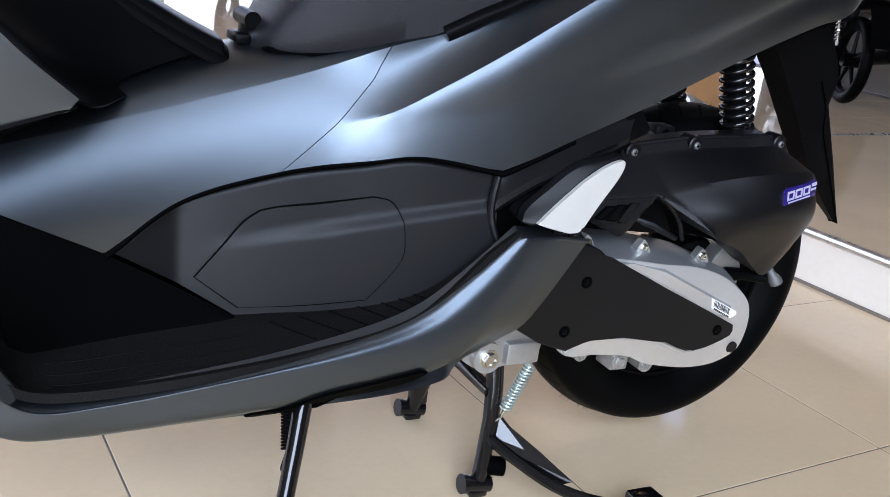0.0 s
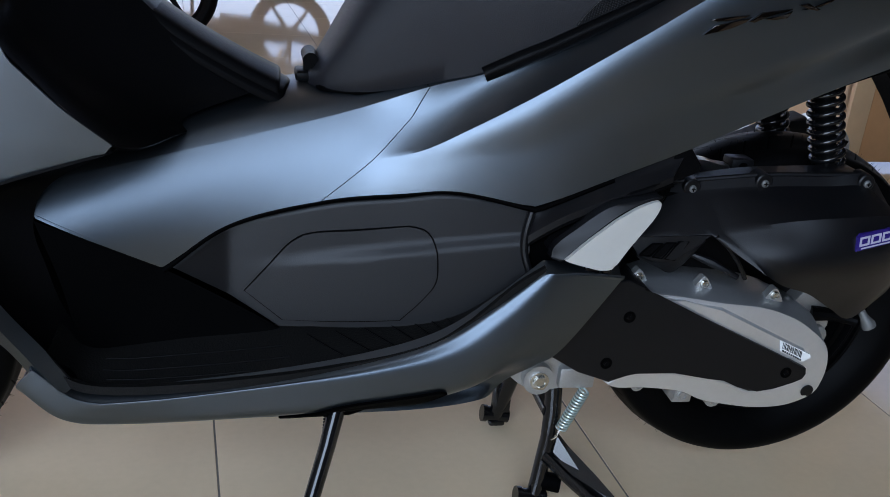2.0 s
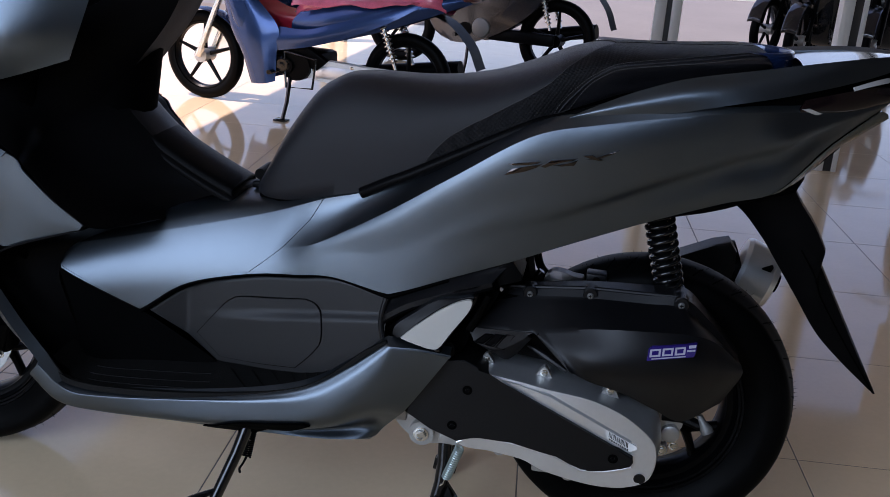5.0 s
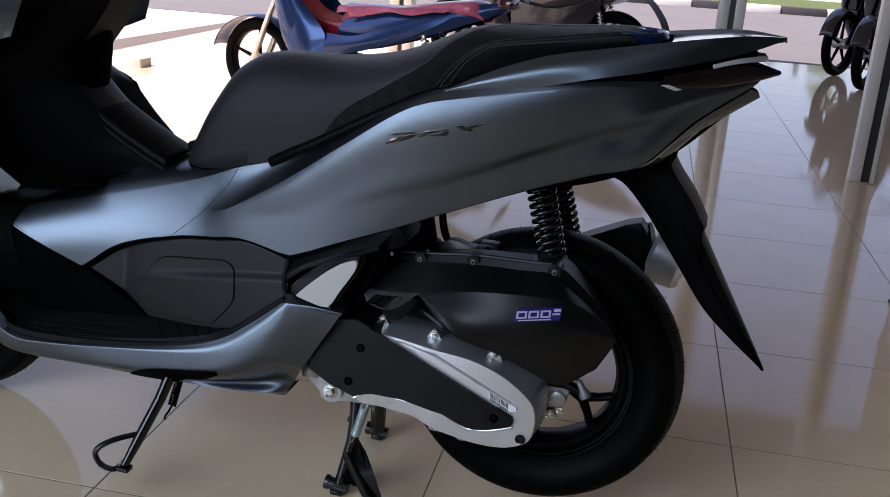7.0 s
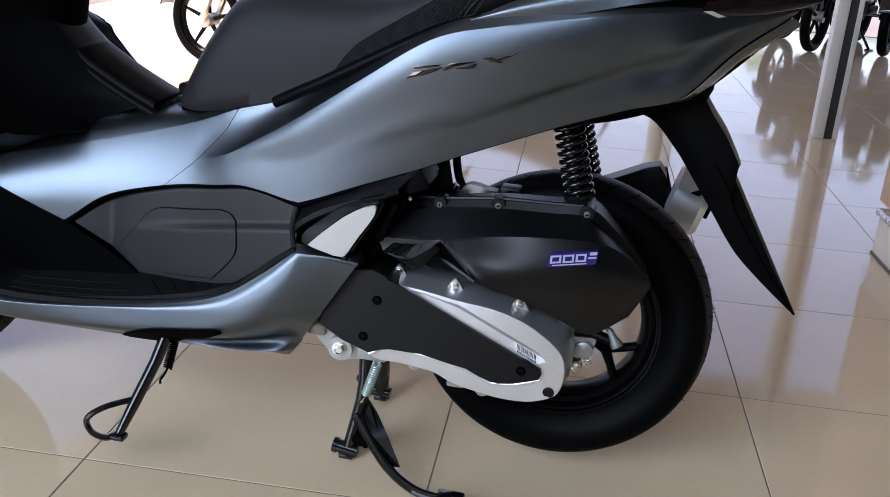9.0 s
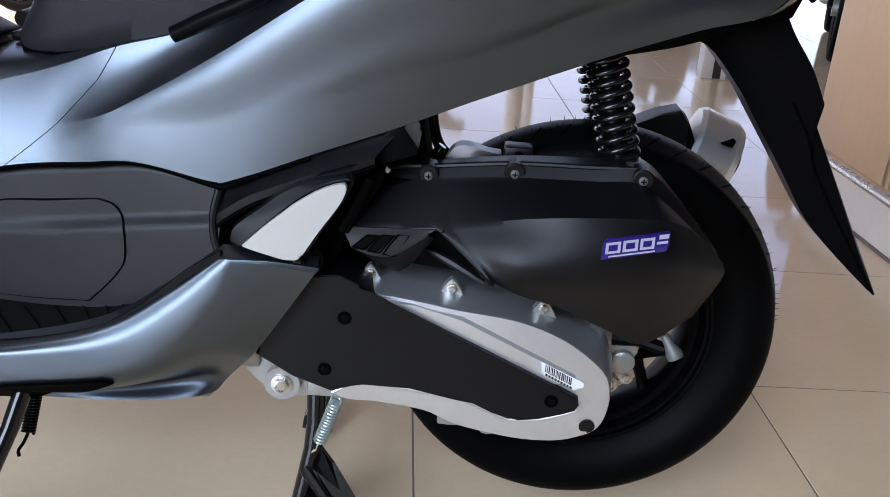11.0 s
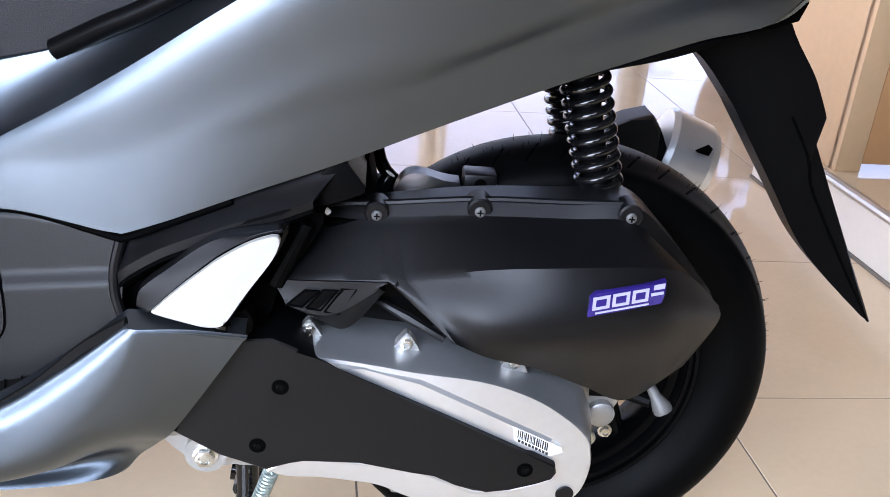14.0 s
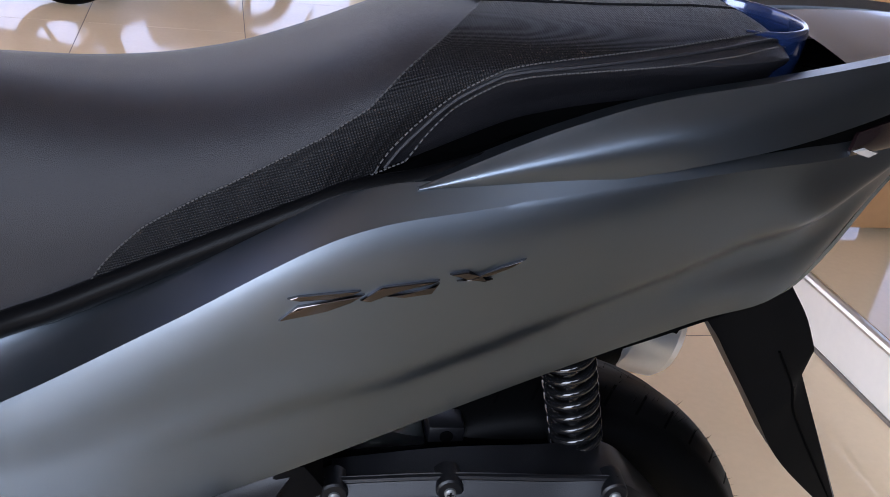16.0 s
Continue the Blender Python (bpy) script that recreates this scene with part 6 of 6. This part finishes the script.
part("spring_hook", tube(curve([(-0.673, -0.178, 0.162), (-0.678, -0.182, 0.150), (-0.682, -0.188, 0.143), (-0.678, -0.196, 0.141)], 10), 0.0022, 8), SATIN, sst)


# ---------- other motorcycles ----------


def motorcycle(label, at, turn, body_mat, second, group, seat_mat, cub=True, kind="motorcycle", scale=1.0):
    """A small step-through motorcycle; its front points along -x, wheels at x = -0.62 and 0.62."""
    e = thing(kind, label, "motorcycle", at, turn, group)
    tall, wheel_k = (0.86, 0.866) if cub else (1.0, 1.0)
    e.matrix_world = e.matrix_world @ Matrix.Diagonal((1, 1, tall, 1))
    for name, x in (("front_wheel", -0.62), ("rear_wheel", 0.62)):
        w = new(name)
        w.parent = e
        w.matrix_local = pose(x, 0, 0.283) @ Matrix.Diagonal((wheel_k, wheel_k, wheel_k / tall, 1))
        prof = [tuple(p) for p in curve([(0.218, -0.03), (0.245, -0.040), (0.272, -0.030), (0.283, 0.0), (0.272, 0.030), (0.245, 0.040), (0.218, 0.03)], 18)]
        part("tyre", lathe(prof, (0, 0, 0), 48), RUBBER, w)
        rim = part("rim", lathe([(0.222, -0.022), (0.212, -0.026), (0.200, -0.016), (0.198, 0.016), (0.212, 0.026), (0.222, 0.022)], (0, 0, 0), 48), RIM, w)
        part("hub", tube([(0, -0.06, 0), (0, 0.06, 0)], 0.045, 16), CAST if x < 0 else RIM, rim)
        for k in range(5):
            a = 2 * math.pi * k / 5 + 0.3
            part("spoke", tube([(0.03 * math.cos(a), 0, 0.03 * math.sin(a)), (0.2 * math.cos(a), 0, 0.2 * math.sin(a))], [0.016, 0.010], 8), RIM, rim)
    for s in (-1, 1):
        part("fork_leg", tube([(-0.62, s * 0.07, 0.283), (-0.50, s * 0.07, 0.60), (-0.40, s * 0.06, 0.86)], [0.02, 0.018, 0.016], 10), ZINC if cub else SATIN, e)
        part("rear_shock", merge(tube([(0.60, s * 0.11, 0.36), (0.50, s * 0.11, 0.66)], 0.011, 8), coil((0.585, s * 0.11, 0.40), (0.515, s * 0.11, 0.62), 0.019, 0.005, 9, 6, 10)), ZINC, e)
    arc_f = [(-0.62 + 0.31 * math.cos(a), 0.283 + 0.31 * math.sin(a)) for a in np.radians(np.linspace(20, 165, 12))]
    gd = np.array([[(x, y, z - 0.6 * abs(y) ** 1.4) for x, z in arc_f] for y in (-0.06, -0.04, 0, 0.04, 0.06)])
    thick(part("front_fender", grid_mesh(surface(list(gd), 24, 9)), body_mat, e), 0.004)
    shield = [[(-0.50, -0.03, 0.92), (-0.42, -0.03, 0.70), (-0.36, -0.03, 0.50), (-0.30, -0.03, 0.32)], [(-0.46, -0.16, 0.92), (-0.36, -0.20, 0.72), (-0.28, -0.20, 0.50), (-0.20, -0.14, 0.30)], [(-0.36, -0.17, 0.92), (-0.26, -0.21, 0.72), (-0.16, -0.20, 0.52), (-0.10, -0.13, 0.33)]]
    shell("leg_shield", surface(shield, 24, 11), body_mat, e)
    tunnel = [[(-0.36, -0.09, 0.62), (-0.15, -0.085, 0.50), (0.05, -0.085, 0.47), (0.2, -0.10, 0.48)], [(-0.34, -0.09, 0.78), (-0.18, -0.085, 0.63), (0.02, -0.085, 0.60), (0.15, -0.10, 0.68)], [(-0.32, 0, 0.86), (-0.16, 0, 0.68), (0.02, 0, 0.64), (0.14, 0, 0.72)]]
    shell("frame_cover", surface(tunnel, 24, 11), second, e)
    tail = [[(0.0, -0.10, 0.50), (0.2, -0.11, 0.50), (0.5, -0.11, 0.60), (0.78, -0.08, 0.72), (0.95, -0.03, 0.80)], [(0.0, -0.12, 0.60), (0.22, -0.15, 0.62), (0.5, -0.15, 0.70), (0.80, -0.10, 0.78), (0.98, -0.03, 0.83)], [(0.05, -0.10, 0.68), (0.25, -0.13, 0.72), (0.5, -0.12, 0.77), (0.80, -0.08, 0.83), (0.98, -0.02, 0.86)]]
    drop = 0.03 if cub else 0.0
    tail = [[(x, y, z - drop) for x, y, z in row] for row in tail]
    shell("side_cover", surface(tail, 30, 11), body_mat, e)
    xs = [0.0, 0.08, 0.2, 0.35, 0.5, 0.65, 0.78, 0.84]
    zt = [z - drop for z in (0.70, 0.755, 0.765, 0.77, 0.80, 0.83, 0.845, 0.82)]
    sg = []
    for a in np.linspace(0, 2 * math.pi, 20):
        sg.append([(x, 0.125 * math.cos(a) * (0.6 if i in (0, 7) else 1), z - 0.045 + 0.05 * math.copysign(abs(math.sin(a)) ** 0.6, math.sin(a))) for i, (x, z) in enumerate(zip(xs, zt))])
    part("seat", grid_mesh(surface(sg, 30, 40)), seat_mat, e)
    if cub:
        film = [[(x, -0.168 - 0.006 * math.sin(17 * x), 0.700 + 0.10 * (x - 0.3) + 0.010 * math.sin(23 * x)) for x in np.linspace(0.02, 0.66, 12)], [(x, -0.150, 0.715 + 0.07 * x) for x in np.linspace(0.02, 0.70, 12)], [(x, -0.128, 0.722 + 0.09 * max(0, x - 0.3)) for x in np.linspace(0.03, 0.72, 12)], [(x, -0.05, 0.736 + 0.10 * max(0, x - 0.3)) for x in np.linspace(0.04, 0.72, 12)]]
        thick(part("seat_film", grid_mesh(surface(film, 48, 14)), PINK, e, "crumpled pink film hanging over the seat"), 0.003)
    part("engine", merge(box((-0.10, -0.12, 0.24), (0.16, 0.12, 0.40), 0.03), tube([(-0.08, 0, 0.34), (-0.26, 0, 0.37)], 0.07, 16), tube([(0.04, -0.15, 0.31), (0.04, -0.10, 0.31)], 0.085, 20)), SATIN if cub else CAST, e)
    part("engine_cover", merge(tube([(-0.02, -0.165, 0.31), (-0.02, -0.13, 0.31)], 0.05, 18), box((-0.10, -0.15, 0.27), (-0.03, -0.12, 0.37), 0.01)), SATIN, e)
    if cub:
        chain = part("chain_case", plate(smooth_outline([(0.06, 0.335), (0.20, 0.362), (0.42, 0.352), (0.60, 0.345), (0.67, 0.325), (0.69, 0.285), (0.66, 0.245), (0.58, 0.228), (0.36, 0.232), (0.16, 0.238), (0.07, 0.27)], 56), -0.075, -0.128, 0.014, 3), WHITE, e, "silver white chain case")
        wing = [[(-0.45, -0.06, 0.80), (-0.37, -0.06, 0.56), (-0.30, -0.07, 0.38), (-0.25, -0.08, 0.17)], [(-0.42, -0.16, 0.82), (-0.33, -0.19, 0.52), (-0.255, -0.19, 0.355), (-0.215, -0.17, 0.18)], [(-0.30, -0.20, 0.80), (-0.19, -0.215, 0.54), (-0.14, -0.21, 0.37), (-0.13, -0.19, 0.19)], [(-0.20, -0.17, 0.72), (-0.05, -0.18, 0.545), (-0.055, -0.18, 0.40), (-0.07, -0.17, 0.21)]]
        shell("side_wing", surface(wing, 30, 15), body_mat, e, "dark blue side wing panel")
        sweep = [[(-0.06, -0.175, 0.40), (0.144, -0.172, 0.448), (0.37, -0.165, 0.532), (0.585, -0.15, 0.642), (0.739, -0.12, 0.75)], [(-0.06, -0.185, 0.47), (0.13, -0.185, 0.50), (0.31, -0.175, 0.56), (0.53, -0.155, 0.66), (0.71, -0.12, 0.757)], [(-0.05, -0.165, 0.545), (0.114, -0.168, 0.545), (0.256, -0.165, 0.592), (0.475, -0.15, 0.673), (0.686, -0.115, 0.764)]]
        shell("body_sweep", surface(sweep, 30, 9), body_mat, e, "dark blue swept body panel")
        part("axle_nut", bolt((0.62, -0.128, 0.287), 0.013, 0.012), ZINC, chain)
        for bx0, bz0 in ((0.14, 0.30), (0.36, 0.34), (0.50, 0.24)):
            part("case_bolt", bolt((bx0, -0.128, bz0), 0.008, 0.006), ZINC, chain)
        part("chain_rib", plate([(0.22, 0.318), (0.46, 0.310), (0.47, 0.284), (0.24, 0.278)], -0.12, -0.133, 0.004), WHITE, chain)
        part("heel_guard", plate([(-0.06, 0.46), (0.10, 0.44), (0.22, 0.36), (0.16, 0.30), (0.06, 0.33), (-0.02, 0.36)], -0.10, -0.142, 0.006), SATIN, e, "black heel guard")
        part("sprocket_cover", merge(lathe([(0.0, -0.172), (0.035, -0.172), (0.050, -0.160), (0.058, -0.12)], (-0.03, 0, 0.315), 24), bolt((-0.03, -0.172, 0.315), 0.014, 0.006)), GLOSS, e, "round black engine cover")
        part("guard_frame", tube([(-0.02, -0.16, 0.40), (0.17, -0.165, 0.37), (0.15, -0.165, 0.19), (-0.01, -0.16, 0.18), (-0.02, -0.16, 0.40)], 0.007, 8), GLOSS, e, "black engine guard frame")
    if not cub:
        part("lower_fairing", plate(smooth_outline([(-0.36, 0.86), (-0.22, 0.66), (0.0, 0.56), (0.30, 0.56), (0.56, 0.66), (0.50, 0.50), (0.30, 0.34), (0.02, 0.22), (-0.22, 0.24), (-0.34, 0.42)], 51), 0.0, -0.155, 0.03, 3), body_mat, e)
        part("clutch_cover", lathe([(0.0, -0.174), (0.05, -0.174), (0.066, -0.168), (0.072, -0.15)], (0.10, 0, 0.33), 28), DULLGREY, e, "grey round engine cover")
        part("under_seat_cover", plate([(0.10, 0.56), (0.30, 0.52), (0.62, 0.62), (0.86, 0.78), (0.40, 0.76), (0.10, 0.72)], 0.13, -0.13, 0.03, 3), body_mat, e)
    part("swing_arm", merge(box((0.14, -0.135, 0.25), (0.64, -0.095, 0.335), 0.018), box((0.14, 0.095, 0.25), (0.64, 0.125, 0.31), 0.012)), SILVER if cub else SATIN, e)
    part("muffler", tube([(0.1, 0.15, 0.24), (0.3, 0.16, 0.27), (0.85, 0.17, 0.36)], [0.02, 0.045, 0.05], 16), SATIN, e)
    part("rear_fender", grid_mesh(surface([[(0.55, y, 0.66), (0.80, y, 0.68), (0.95, y, 0.55), (1.02, y, 0.40)] for y in (-0.07, 0, 0.07)], 20, 5)), SATIN, e)
    part("tail_light", box((0.90, -0.06, 0.78), (0.99, 0.06, 0.85), 0.02), REDLENS, e)
    bars = part("handlebar", tube(curve([(-0.30, -0.34, 1.00), (-0.36, -0.2, 1.02), (-0.40, 0, 0.98), (-0.36, 0.2, 1.02), (-0.30, 0.34, 1.00)], 20), 0.012, 10), SATIN, e)
    part("head_cowl", tube([(-0.52, 0, 1.0), (-0.44, 0, 1.02), (-0.33, 0, 1.03)], [0.07, 0.11, 0.08], 18, flat=0.8), body_mat, e)
    part("headlight", tube([(-0.55, 0, 0.99), (-0.51, 0, 1.0)], [0.05, 0.075], 18), CLEARLENS, e)
    st = part("side_stand", tube([(0.0, -0.13, 0.26), (0.03, -0.22, 0.10), (0.04, -0.28, 0.008)], [0.012, 0.011, 0.011], 8), GLOSS, e)
    part("stand_foot", box((0.0, -0.31, 0.0), (0.07, -0.255, 0.012), 0.003), GLOSS, st)
    part("foot_peg", merge(tube([(-0.08, -0.22, 0.27), (-0.08, 0.22, 0.27)], 0.010, 10), tube([(-0.08, -0.22, 0.27), (-0.08, -0.15, 0.27)], 0.014, 12), tube([(-0.08, 0.15, 0.27), (-0.08, 0.22, 0.27)], 0.014, 12)), GLOSS, e)
    return e


def stands_at(front, rear_dir):
    """Pose of a motorcycle whose front wheel touches the floor at front, facing away from rear_dir degrees."""
    a = radians(rear_dir)
    return (front[0] + 0.62 * math.cos(a), front[1] + 0.62 * math.sin(a), 0.0), rear_dir


blue_at, blue_turn = stands_at((-2.37, 3.56), -11)
blue = motorcycle("glossy blue step-through motorcycle, seat wrapped in pink film", blue_at, blue_turn, BIKEBLUE, RED, "showroom motorcycles", PINK)
dark_at, dark_turn = stands_at((-1.70, 5.62), -16)
dark = motorcycle("glossy black motorcycle parked behind the blue one", dark_at, dark_turn, BIKEBLACK, BIKEBLACK, "showroom motorcycles", VINYL, cub=False)
for (x, y), a in (((1.22, 7.55), 58), ((1.36, 6.75), 64), ((1.95, 6.9), 70)):
    p, t = stands_at((x, y), a)
    copy_thing(dark, pose(*p, 0, 0, t))
red_at, red_turn = stands_at((1.78, 4.02), 72)
motorcycle("dark red and black motorcycle on the tiled floor", red_at, red_turn, MAROON, BIKEBLACK, "showroom motorcycles", VINYL, cub=False)
copy_thing(dark, pose(4.55, 3.9, 0, 0, 0, -118))

# small white box beside the cabinet
pedestal = thing("display_box", "white painted box with a black front on the platform", "box", (1.266, 1.297, 0.145), 5.0)
part("box_body", box((0, 0.004, 0), (0.075, 0.068, 0.30), 0.003), WHITE, pedestal)
part("front_panel", box((0.003, 0, 0.002), (0.072, 0.005, 0.29), 0.001), SATIN, pedestal, "black front panel")

# ---------- floor tiles ----------
ty = radians(TILE_YAW)
tile_bm = box((0.0015, 0.0015, -0.012), (TILE_X - 0.0015, TILE_Y - 0.0015, 0.0), 0.0006, 1)
tile_me = bpy.data.meshes.new("floor_tile")
tile_bm.to_mesh(tile_me)
tile_bm.free()
tile_me.materials.append(TILE)
for i in range(-9, 9):
    for j in range(-9, 15):
        px, py = i * TILE_X, j * TILE_Y
        x = TILE_AT[0] + px * math.cos(ty) - py * math.sin(ty)
        y = TILE_AT[1] + px * math.sin(ty) + py * math.cos(ty)
        if not (-4.5 < x < 4.5 and -3.4 < y < 7.75):
            continue
        if x > 1.1 and y < 0.6:
            continue
        t = new("floor_tile", tile_me)
        t.parent = floor
        t.matrix_world = pose(x, y, 0, 0, 0, TILE_YAW)
